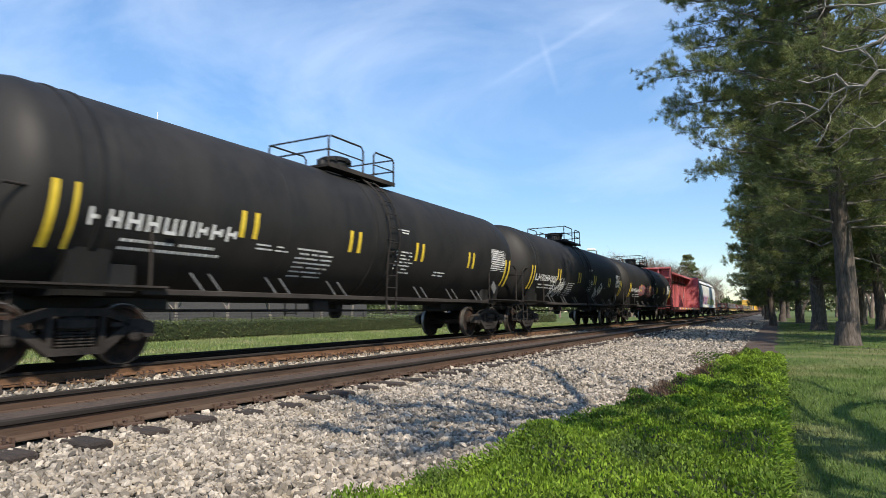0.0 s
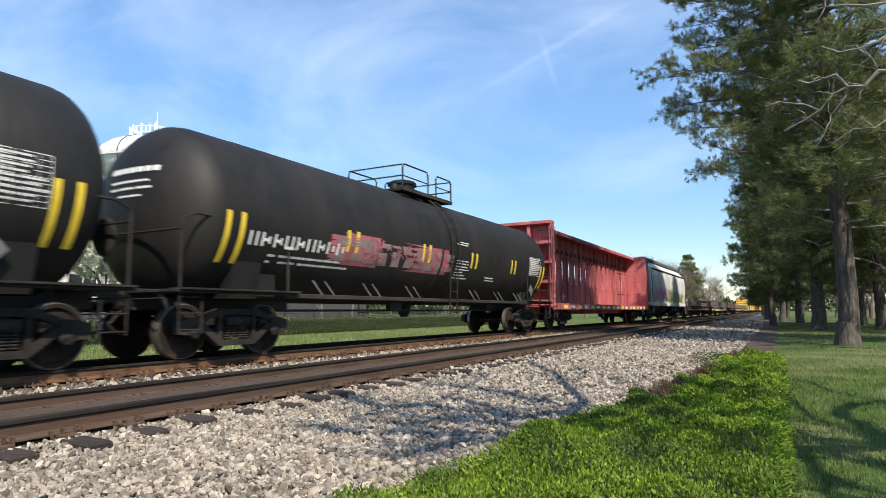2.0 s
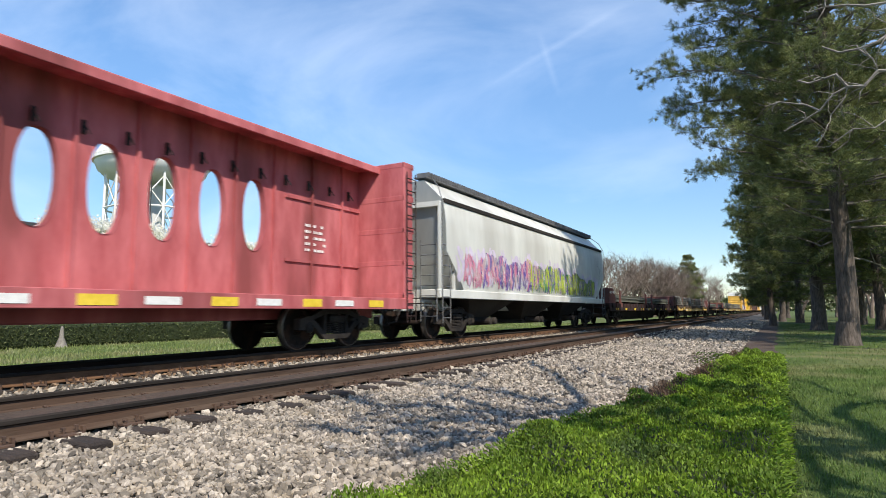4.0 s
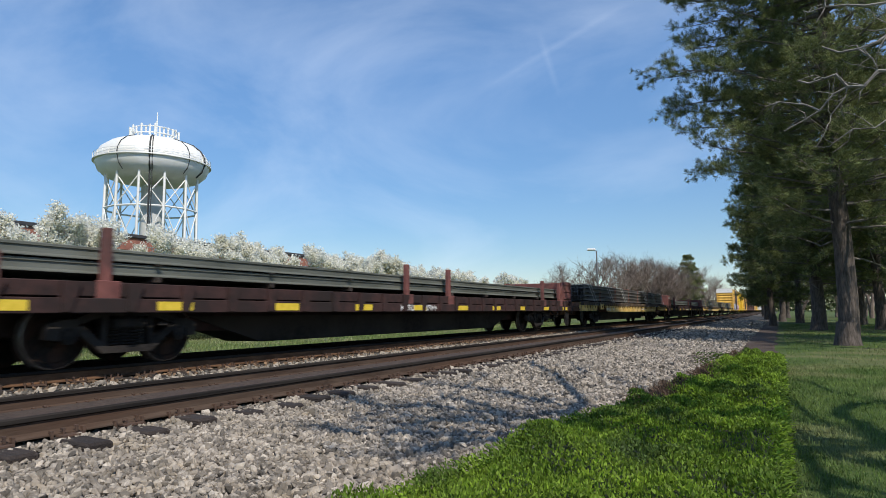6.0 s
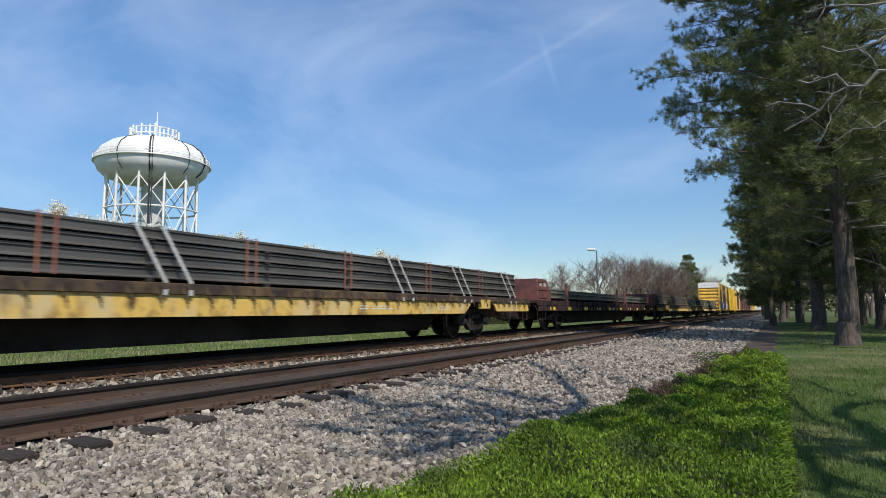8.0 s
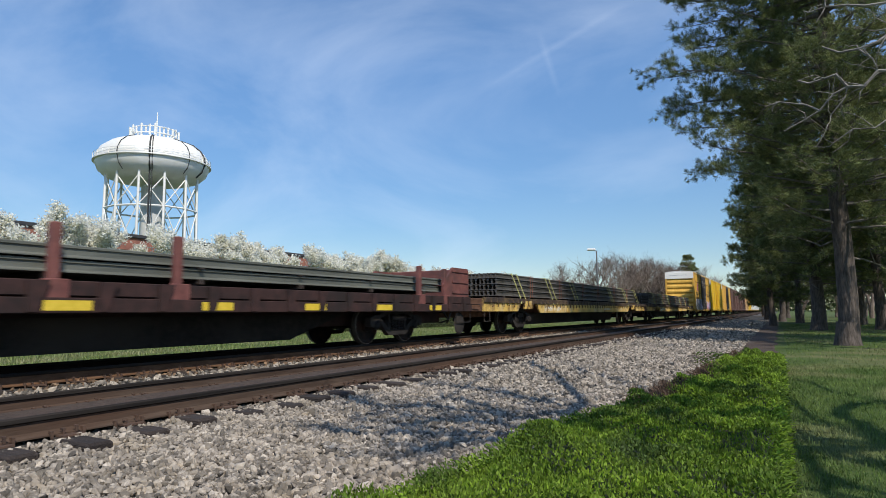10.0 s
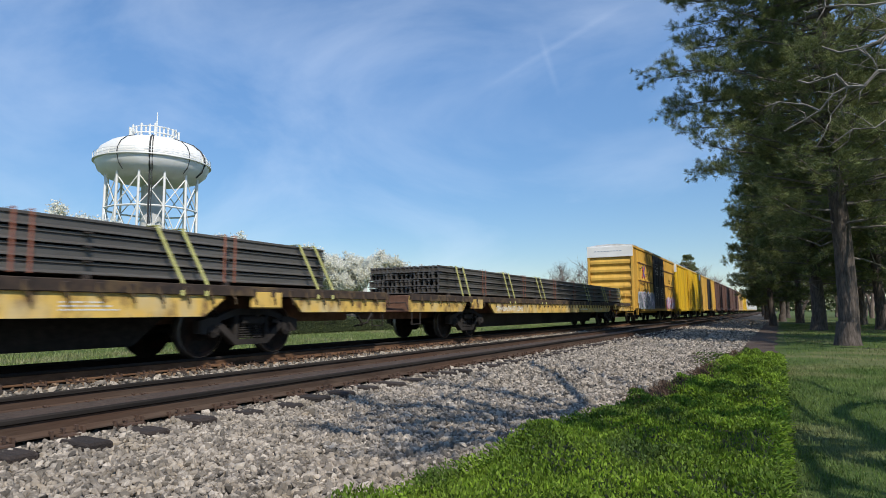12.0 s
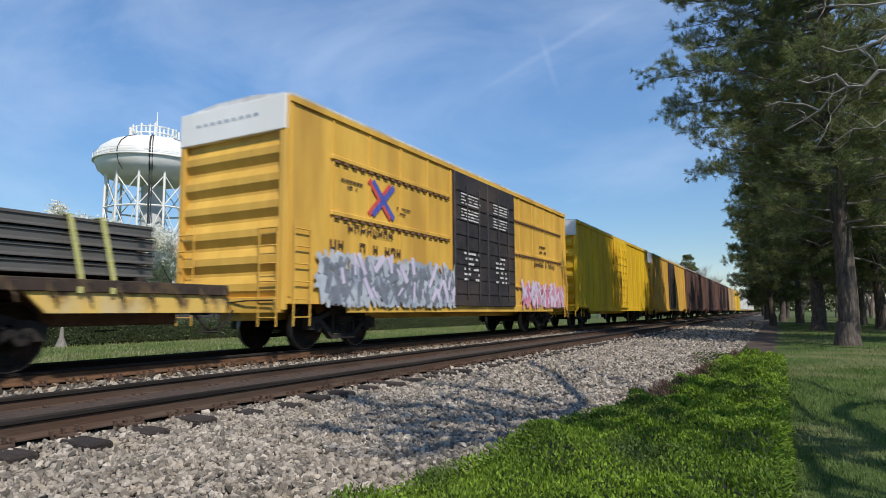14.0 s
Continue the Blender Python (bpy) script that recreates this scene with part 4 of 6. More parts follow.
# -- centre-beam flat car --
def centerbeam(s):
    car = begin("centerbeam_car", "faded red centre-beam lumber flat car with oval openings, empty", s)
    hl, top = 10.25, 4.45
    b = Build()
    b.box(0, 0, 0.98, 2.9, 2 * hl, 0.12, 0.02)
    b.box(0, 0, 0.78, 0.7, 2 * hl - 0.4, 0.34, 0.02)
    part("deck", b, M["red"], car, "red deck over a centre sill")
    for x in (-1.44, 1.44):
        part("side_sill", Build().box(x, 0, 0.95, 0.06, 2 * hl - 0.1, 0.26, 0.01), M["red"], car)
    for i in range(9):
        y = -8.6 + i * 2.15
        for x in (-1.475, 1.475):
            part("reflective_stripe", Build().box(x, y, 0.94, 0.006, 0.55, 0.15), M["yellow_mark"], car, "yellow reflective patch")
            if i < 8:
                part("reflective_patch", Build().box(x, y + 1.0, 0.94, 0.007, 0.6, 0.12), M["white_mark"], car, "white reflective patch")
    # the web with oval openings
    z0, z1 = 1.04, top - 0.12
    zc, hy, hz = 2.745, 0.31, 0.74
    n, pitch, y0 = 13, 1.059, -6.98
    web = part("centre_web", Build().box(0, (-hl + 0.4 + y0) / 2, (z0 + z1) / 2, 0.12, y0 + hl - 0.4, z1 - z0), M["red"], car, "red steel web with a row of oval openings")
    for k in range(n):
        b = Build()
        yc = y0 + pitch * (k + 0.5)
        w = pitch / 2
        ring, rect = [], []
        for i in range(32):
            t = 2 * math.pi * i / 32
            c, d = math.cos(t), math.sin(t)
            ring.append((yc + hy * math.copysign(abs(c) ** 0.8, c), zc + hz * d))
            m = max(abs(c), abs(d))
            rect.append((yc + w * c / m, (zc + (z1 - zc) * d / m) if d > 0 else (zc + (zc - z0) * d / m)))
        for x in (-0.06, 0.06):
            v = [(x, *p) for p in ring] + [(x, *p) for p in rect]
            b.add(v, [(i, (i + 1) % 32, 32 + (i + 1) % 32, 32 + i) for i in range(32)])
        v = [(x, *p) for x in (-0.075, 0.075) for p in ring]
        b.add(v, [(i, (i + 1) % 32, 32 + (i + 1) % 32, 32 + i) for i in range(32)])
        part("web_panel", b, M["red"], web)
    ye = y0 + n * pitch
    part("web_panel", Build().box(0, (hl - 0.4 + ye) / 2, (z0 + z1) / 2, 0.12, hl - 0.4 - ye, z1 - z0), M["red"], web)
    for y in [y0 + pitch * k for k in range(n + 1)] + [-9.1, -8.2, 8.0, 9.1]:
        part("web_stiffener", Build().box(0, y, (z0 + z1) / 2, 0.26, 0.04, z1 - z0), M["red"], car)
    for z in (1.9, 3.3):
        for sgn in (-1, 1):
            part("web_stringer", Build().box(0, sgn * 8.6, z, 0.2, 2.9, 0.06), M["red"], car)
    b = Build()
    b.box(0, 0, top - 0.09, 1.40, 2 * hl - 0.3, 0.07, 0.01)
    for x in (-0.685, 0.685):
        b.box(x, 0, top - 0.15, 0.05, 2 * hl - 0.3, 0.16, 0.01)
    part("top_chord", b, M["red"], car, "overhanging red top chord")
    b = Build()
    for k in range(26):
        y = -9.2 + k * 0.74
        for x in (-0.14, 0.14):
            b.box(x, y, 3.62, 0.05, 0.05, 0.22)
            b.tube([(x, y, 3.7), (x * 1.9, y + 0.02, 3.5)], 0.012)
    part("cable_winch", b, M["iron"], car, "row of load-securing winches")
    for sgn in (-1, 1):
        y = sgn * (hl - 0.18)
        bh = part("bulkhead", Build().box(0, y - sgn * 0.24, (1.0 + top) / 2, 2.84, 0.03, top - 1.04), M["red"], car, "ribbed red end bulkhead")
        for x in (-1.36, -0.45, 0.45, 1.36):
            part("post", Build().box(x, y - sgn * 0.06, (1.0 + top) / 2, 0.12, 0.36, top - 1.02, 0.01), M["red"], bh)
        for z in (1.15, 1.95, 2.75, 3.55, top - 0.07):
            part("rib", Build().box(0, y - sgn * 0.03, z, 2.9, 0.46, 0.13, 0.01), M["red"], bh)
        for x in (-1.42, 1.42):
            part("side_flange", Build().box(x, y - sgn * 0.06, (1.0 + top) / 2, 0.05, 0.4, top - 1.0, 0.01), M["red"], bh)
        b = Build()
        ladder(b, 1.5, y - 0.2, y + 0.2, 0.5, 4.2, 12)
        ladder(b, y + sgn * 0.2, 0.9, 1.35, 0.5, 4.2, 12, axis="x")
        part("ladder", b, M["maroon"], car)
    rng = random.Random(7)
    b = Build()
    stencil(b, 0.075, -8.3, -7.1, 2.3, 3.1, rng, 6)
    stencil(b, 0.075, -4.9, -4.2, 1.25, 1.6, rng, 4)
    stencil(b, 0.075, 7.8, 8.6, 2.1, 2.8, rng, 5)
    tagged(part("stencilled_lettering", b, M["white_mark"], car, "white stencilled lettering, unreadable"), kind="stuff")
    running_gear(car, hl, 7.7)


centerbeam(65.25)


# -- covered hopper --
def hopper_car(s):
    car = begin("covered_hopper", "pale grey covered hopper car with purple and lime graffiti", s)
    hl = 8.75
    prof = [(-1.44, 1.30), (-1.52, 1.7), (-1.56, 2.4), (-1.54, 3.2), (-1.47, 3.78), (-1.42, 3.86), (-0.85, 4.42), (0.85, 4.42), (1.42, 3.86), (1.47, 3.78), (1.54, 3.2), (1.56, 2.4), (1.52, 1.7), (1.44, 1.30)]
    b = Build()
    y_in = lambda z: hl - 0.25 - max(0.0, 2.35 - z) * 1.25
    k = len(prof)
    v = []
    for sgn in (-1, 1):
        v += [(x, sgn * y_in(z), z) for x, z in prof]
    f = [(i, (i + 1) % k, (i + 1) % k + k, i + k) for i in range(k)] + [tuple(range(k)), tuple(range(2 * k - 1, k - 1, -1))]
    # curved end of the side sheet: the low corners draw in as slope sheets
    b.add(v, f)
    part("body", b, M["hopper"], car, "smooth pale grey hopper body with bowed sides", smooth=True)
    b = Build()
    for x in (-1, 1):
        b.box(x * 1.475, 0, 3.80, 0.07, 2 * hl - 0.5, 0.12, 0.01)
    part("roof_edge_rail", b, M["iron"], car, "dark side plate below the roof")
    for x in (-1, 1):
        part("side_sill", Build().box(x * 1.48, 0, 1.24, 0.08, 2 * hl - 0.3, 0.24, 0.015), M["hopper"], car, "pale grey side sill")
    part("centre_sill", Build().box(0, 0, 0.95, 0.6, 2 * hl, 0.34, 0.02), M["hopper"], car)
    b = Build()
    for x in (-0.75, 0.75):
        b.box(x, 0, 4.50, 0.4, 2 * hl - 0.4, 0.03)
        for i in range(115):
            b.box(x, -hl + 0.4 + i * 0.148, 4.58, 0.42, 0.035, 0.18)
    part("running_board", b, M["pole"], car, "grated roof walkway")
    for i in range(10):
        part("hatch_cover", Build().box(0, -7.6 + i * 1.69, 4.5, 0.6, 1.4, 0.1, 0.03), M["hopper"], car)
    for i in range(3):
        yc = -4.6 + i * 4.6
        b = Build()
        zt, zb = 1.3, 0.42
        v = [(-1.35, yc - 2.1, zt), (1.35, yc - 2.1, zt), (1.35, yc + 2.1, zt), (-1.35, yc + 2.1, zt), (-0.5, yc - 0.5, zb), (0.5, yc - 0.5, zb), (0.5, yc + 0.5, zb), (-0.5, yc + 0.5, zb)]
        b.add(v, [(0, 1, 2, 3), (4, 5, 6, 7), (0, 1, 5, 4), (1, 2, 6, 5), (2, 3, 7, 6), (3, 0, 4, 7)])
        b.box(0, yc, 0.38, 1.2, 1.2, 0.14, 0.02)
        for dy in (-0.2, 0.2):
            b.turned([(0.1, 0.6), (0.12, 0.62), (0.12, 1.15), (0.1, 1.18)], "x", 14, (0, yc + dy, 0.45))
        part("hopper_outlet", b, M["iron"], car, "grimy discharge hopper")
    for sgn in (-1, 1):
        b = Build()
        for x in (-1.42, 1.42):
            b.box(x, sgn * (hl - 0.12), 2.5, 0.09, 0.09, 2.5, 0.01)
            b.tube([(x, sgn * (hl - 0.1), 1.3), (x * 0.4, sgn * (hl - 1.6), 1.35)], 0.05)
            b.box(x, sgn * (hl - 0.9), 1.7, 0.06, 0.1, 0.9)
        b.box(0, sgn * (hl - 0.1), 1.24, 3.0, 0.2, 0.24, 0.02)
        b.box(0, sgn * (hl - 0.12), 3.7, 2.9, 0.1, 0.14)
        part("end_frame", b, M["hopper"], car, "grey end posts")
        b = Build()
        ladder(b, 1.53, sgn * (hl - 0.5), sgn * (hl - 0.06), 0.45, 2.7, 8)
        b.tube([(1.53, sgn * (hl - 0.06), 2.7), (1.53, sgn * (hl - 0.06), 3.8), (1.35, sgn * (hl - 0.15), 4.2), (1.0, sgn * (hl - 0.45), 4.5), (0.8, sgn * (hl - 0.8), 4.58)], 0.014)
        part("ladder", b, M["pole"], car)
        b = Build()
        ladder(b, sgn * (hl + 0.03), 0.9, 1.4, 0.5, 2.7, 8, axis="x")
        part("ladder", b, M["pole"], car)
    b = Build()
    b.turned([(0.24, -0.03), (0.3, 0.0), (0.24, 0.03)], "y", 20, (0.3, hl - 0.3, 2.2))
    for k in range(4):
        t = k * math.pi / 4
        b.tube([(0.3 - 0.28 * math.cos(t), hl - 0.3, 2.2 - 0.28 * math.sin(t)), (0.3 + 0.28 * math.cos(t), hl - 0.3, 2.2 + 0.28 * math.sin(t))], 0.015)
    part("brake_wheel", b, M["iron"], car)
    # graffiti along the lower side
    rng = random.Random(5)

    def side_x(z):
        for (xa, za), (xb, zb) in zip(prof[7:], prof[8:]):
            if zb <= z <= za:
                return xa + (xb - xa) * (za - z) / (za - zb)
        return 1.5

    def crest(y):
        return 2.44 + 0.10 * math.sin(y * 2.1) + 0.07 * math.sin(y * 5.3 + 1) - 0.05 * max(0.0, y)

    def strokes(label, material, n, y0, y1, wide, lift, tall=(0.35, 0.9), over=0.0):
        """Slanting, bowed strokes of spray paint that lie on the bowed side."""
        b = Build()
        for i in range(n):
            y = rng.uniform(y0, y1)
            h = rng.uniform(*tall)
            top = crest(y) + over
            z = rng.uniform(1.42, max(1.45, top - h * 0.7))
            lean, bow, w = rng.uniform(-0.55, 0.15), rng.uniform(-0.16, 0.16), wide * rng.uniform(0.5, 1.3)
            rows = []
            for j in range(6):
                u = j / 5
                zz = min(z + h * u, top)
                yy = y + lean * h * u + bow * math.sin(3.14 * u)
                ww = w * (0.35 + 0.65 * math.sin(3.14 * min(1, max(0.08, u))))
                x = side_x(zz) + lift + 0.0004 * (i % 9)
                rows += [(x, yy - ww, zz), (x, yy + ww, zz)]
            b.add(rows, [(2 * j, 2 * j + 1, 2 * j + 3, 2 * j + 2) for j in range(5)])
        tagged(part("graffiti", b, material, car, label), kind="stuff")

    strokes("pale lilac graffiti haze", M["lilac"], 240, -7.8, 7.3, 0.10, 0.006, (0.3, 0.8), 0.22)
    strokes("purple graffiti shading", M["purple"], 220, -6.4, 6.7, 0.07, 0.011)
    strokes("green graffiti shading", M["spraygreen"], 170, -1.8, 6.6, 0.05, 0.016)
    strokes("lime green graffiti letters", M["lime"], 240, -2.4, 6.7, 0.042, 0.021)
    strokes("white graffiti highlights", M["white_mark"], 46, -6.5, 6.4, 0.02, 0.026)
    strokes("deep purple graffiti outlines", M["purple"], 90, -5.0, 6.4, 0.022, 0.031)
    strokes("dusty pink graffiti letters", M["pink"], 90, -7.4, -1.2, 0.05, 0.021)
    strokes("grey scrawl on the upper corner", M["outline"], 16, 7.3, 8.1, 0.012, 0.008, (0.2, 0.5), 1.15)
    running_gear(car, hl + 0.05, 7.0)


hopper_car(85.55)


# -- flat cars and their loads --
def rail_pile(name, label, s, y0, length, across, layers, z0, material, straps, strap_mat, bands=(), slant=0.3):
    """New rails stacked in layers, head up, with timber between and tie-down straps."""
    load = begin(name, label, s, "steel rails", "rail loads")
    me = Build().section([(a * 0.98, c) for a, c in RAIL], 0, length).mesh("steel_rail", material)
    rng = random.Random(int(s))
    w = across * 0.15
    for k in range(layers):
        for i in range(across):
            x = -w / 2 + 0.075 + i * 0.15
            o = part("steel_rail", me, None, load)
            o.matrix_basis = pose(x, y0 + rng.uniform(-0.06, 0.06), z0 + 0.08 + k * 0.197)
    for k in range(layers):
        for i in range(int(length / 2.4) + 1):
            part("timber_spacer", Build().box(0, y0 + 0.5 + i * 2.4, z0 + 0.04 + k * 0.197 + (0 if k == 0 else 0.02), w + 0.05, 0.09, 0.08 if k == 0 else 0.02), M["tie"], load)
    zt, hx = z0 + 0.08 + layers * 0.197, w / 2
    for y in straps:
        for d in (0, 0.45):
            b = Build()
            for x in (-1, 1):
                v = [(x * (hx + 0.01), y + d, zt), (x * (hx + 0.01), y + d + 0.06, zt), (x * 1.40, y + d + 0.06 + slant, z0 + 0.02), (x * 1.40, y + d + slant, z0 + 0.02), (x * 1.44, y + d + 0.03 + slant, z0 - 0.18), (x * 1.44, y + d - 0.03 + slant, z0 - 0.18)]
                v += [(p[0] + x * 0.012, p[1], p[2]) for p in v]
                b.add(v, [(0, 1, 2, 3), (6, 7, 8, 9), (3, 2, 4, 5), (9, 8, 10, 11), (0, 3, 9, 6), (1, 2, 8, 7), (3, 5, 11, 9), (2, 4, 10, 8)])
            b.box(0, y + d + 0.05, zt + 0.006, 2 * hx + 0.04, 0.10, 0.008)
            part("strap", b, strap_mat, load, "tie-down webbing strap")
    for y in bands:
        for d in (0, 0.22):
            b = Build()
            for x in (-1, 1):
                b.box(x * (hx + 0.008), y + d, (zt + z0) / 2 + 0.04, 0.006, 0.03, zt - z0 - 0.05)
            b.box(0, y + d, zt + 0.003, 2 * hx + 0.02, 0.03, 0.004)
            part("steel_band", b, M["strap_o"], load, "orange steel banding")
    return load


WINCH = Build().box(0, 0, 0, 0.07, 0.10, 0.14, 0.01).tube([(0.01, 0, -0.04), (0.04, 0.03, -0.12), (0.02, 0.06, -0.2)], 0.018, 5).mesh("lashing_winch", M["stain"])


def yellow_flat(s, half, seed):
    rng = random.Random(seed)
    car = begin("flat_car", "worn yellow and rusty long flat car loaded with rails", s)
    b = Build()
    b.box(0, 0, 1.12, 2.7, 2 * half, 0.1, 0.01)
    b.box(0, 0, 0.82, 0.8, 2 * half - 0.3, 0.5, 0.03)
    part("deck", b, M["rust"], car, "rusty steel deck")
    ty = half - 3.8
    b = Build()
    b.section([(-ty + 1.35, 0.7), (-ty + 1.9, 0.24), (ty - 1.9, 0.24), (ty - 1.35, 0.7)], -0.45, 0.45, "x")
    part("centre_girder", b, M["iron"], car, "deep grimy fish-belly girder")
    for x in (-1, 1):
        b = Build()
        b.section([(-ty + 1.35, 0.70), (ty - 1.35, 0.70), (ty - 0.95, 0.98), (ty - 0.95, 1.16), (-ty + 0.95, 1.16), (-ty + 0.95, 0.98)], x * 1.36 - 0.03, x * 1.36 + 0.03, "x")
        for sgn in (-1, 1):
            b.section([(sgn * half, 0.76), (sgn * half, 1.16), (sgn * (ty + 0.55), 1.16), (sgn * (ty + 0.95), 0.76)], x * 1.36 - 0.03, x * 1.36 + 0.03, "x")
            b.box(x * 1.39, sgn * ty, 0.98, 0.1, 0.7, 0.30, 0.02)
        part("side_sill", b, M["flat_yellow"], car, "yellow fish-belly side sill, rust-streaked")
        for i in range(int(half * 2 / 0.46)):
            part("lashing_winch", WINCH, None, car, at=pose(x * 1.42, -half + 0.5 + i * 0.46, 1.10, 0, 0, 0 if x > 0 else 180))
        b = Build()
        b.box(x * 1.385, 0, 1.12, 0.10, 2 * half, 0.17, 0.01)
        part("deck_edge", b, M["stain"], car, "dark rust-stained deck edge")
    for sgn in (-1, 1):
        part("end_sill", Build().box(0, sgn * (half - 0.06), 0.96, 2.7, 0.12, 0.42, 0.02), M["rust"], car, "rusty end sill")
    b = Build()
    stencil(b, 1.393, -7.4, -5.2, 0.76, 0.94, rng, 1)
    stencil(b, 1.393, 2.0, 3.4, 0.80, 0.92, rng, 2)
    stencil(b, 1.393, 5.5, 6.3, 0.78, 0.93, rng, 3)
    tagged(part("stencilled_lettering", b, M["white_mark"], car, "white stencilled lettering, unreadable"), kind="stuff")
    for sgn in (-1, 1):
        for x in (-1.36, 1.36):
            ya, yb = sgn * (half - 0.1), sgn * (half - 0.5)
            part("step", Build().tube([(x, ya, 0.8), (x, ya, 0.45), (x, yb, 0.45), (x, yb, 0.8)], 0.018), M["iron"], car)
    running_gear(car, half, ty)
    return car


for s, half, sm, seed, lean, slip, straps in ((133.75, 12.25, "strap_w", 1, 0.4, 0.0, (0.5, 4.1, 7.4, 14.0, 17.3, 20.8)), (186.25, 12.9, "strap_y", 2, 0.35, 0.45, (0.7, 4.2, 7.4, 14.2, 17.85, 21.0)), (212.95, 12.7, "strap_y", 3, 0.08, 0.5, (0.7, 4.2, 7.4, 14.0, 17.3, 20.8))):
    yellow_flat(s, half, seed)
    rail_pile("rail_stack", "stack of new dark steel rails strapped to the flat car", s, -half + 1.55 + (0.3 if seed == 3 else 0), 22.3, 16, 4, 1.20, M["newrail"], [-half + 1.55 + slip + a for a in straps], M[sm], [-half + 1.55 + slip + a for a in (2.6, 6.1, 9.6, 12.4, 15.9, 19.2)], lean)


def bulkhead_flat(s, half, stakes, seed):
    rng = random.Random(seed)
    car = begin("bulkhead_flat_car", "maroon bulkhead flat car with side stakes, loaded with rails", s)
    b = Build()
    b.box(0, 0, 1.12, 2.75, 2 * half, 0.1, 0.01)
    b.box(0, 0, 0.75, 0.9, 2 * half - 0.4, 0.62, 0.03)
    for i in range(int(half * 2 / 1.2)):
        b.box(0, -half + 0.6 + i * 1.2, 0.98, 2.6, 0.12, 0.2)
    part("deck", b, M["maroon"], car, "maroon steel deck")
    b = Build()
    ty = half - 3.5
    b.section([(-ty + 1.5, 0.7), (-ty + 3.2, 0.20), (ty - 3.2, 0.20), (ty - 1.5, 0.7)], -0.5, 0.5, "x")
    part("centre_girder", b, M["iron"], car, "deep grimy fish-belly girder")
    for x in (-1, 1):
        b = Build()
        b.box(x * 1.40, 0, 0.86, 0.05, 2 * half, 0.20, 0.01)
        b.box(x * 1.36, 0, 1.08, 0.06, 2 * half, 0.2, 0.01)
        part("side_sill", b, M["maroon"], car, "maroon side sill")
        for i in range(int(half * 2 / 0.9)):
            b = Build()
            b.section([(-half + 0.5 + i * 0.9, 0.78), (-half + 0.62 + i * 0.9, 0.78), (-half + 0.75 + i * 0.9, 1.17), (-half + 0.5 + i * 0.9, 1.17)], x * 1.40 - 0.06, x * 1.40 + 0.06, "x")
            part("stake_pocket", b, M["maroon"], car)
        for i in range(int(half * 2 / 2.4)):
            part("reflective_stripe", Build().box(x * 1.43, -half + 1.6 + i * 2.4, 0.86, 0.008, 0.62, 0.13), M["yellow_mark"], car, "yellow reflective patch")
        for y in stakes:
            b = Build()
            b.box(x * 1.30, y, 1.55, 0.12, 0.13, 0.76, 0.015)
            b.box(x * 1.38, y, 1.05, 0.05, 0.34, 0.3, 0.01)
            part("stake", b, M["stake"], car, "upright maroon side stake")
    for sgn in (-1, 1):
        y = sgn * (half - 0.12)
        bulk = part("bulkhead", Build().box(0, y, 1.58, 2.7, 0.14, 0.85, 0.02), M["stake"], car, "low maroon end bulkhead")
        for x in (-1.32, 1.32):
            prof = [(y, 1.17), (y - sgn * 1.5, 1.17), (y - sgn * 1.5, 1.50), (y - sgn * 0.95, 2.0), (y, 2.0)]
            part("gusset", Build().section(prof, x - 0.03, x + 0.03, "x"), M["stake"], bulk)
            for z in (1.3, 1.6, 1.9):
                part("rib", Build().box(x * 1.02, y - sgn * 0.5, z, 0.06, 1.0, 0.06), M["stake"], bulk)
    b = Build()
    stencil(b, 1.43, -1.9, 0.1, 0.78, 0.94, rng, 1)
    stencil(b, 1.36, -half + 0.3, -half + 1.1, 1.7, 1.85, rng, 1)
    tagged(part("stencilled_lettering", b, M["white_mark"], car, "white stencilled lettering, unreadable"), kind="stuff")
    b = Build()
    for sgn in (-1, 1):
        b.tube([(1.36, sgn * half, 0.8), (1.36, sgn * half, 0.45), (1.36, sgn * (half - 0.9), 0.45), (1.36, sgn * (half - 0.9), 0.8)], 0.016)
    part("grab_iron", b, M["iron"], car, "corner step irons")
    b = Build()
    b.turned([(0.28, -0.02), (0.32, 0.0), (0.28, 0.02)], "x", 20, (1.3, half - 0.6, 0.42))
    part("brake_wheel", b, M["iron"], car, "hand brake wheel")
    running_gear(car, half, half - 3.5)
    rail_pile("rail_stack", "stack of grey-green used rails between maroon stakes", s, -half + 1.0, 2 * half - 2.2, 15, 2, 1.22, M["greenrail"], (), M["strap_w"])


bulkhead_flat(108.05, 12.2, (-9.25, -1.45, 0.75, 8.55, 10.6), 11)
bulkhead_flat(159.75, 12.7, (-8.85, 0.75, 2.6, 9.85, 11.2), 12)


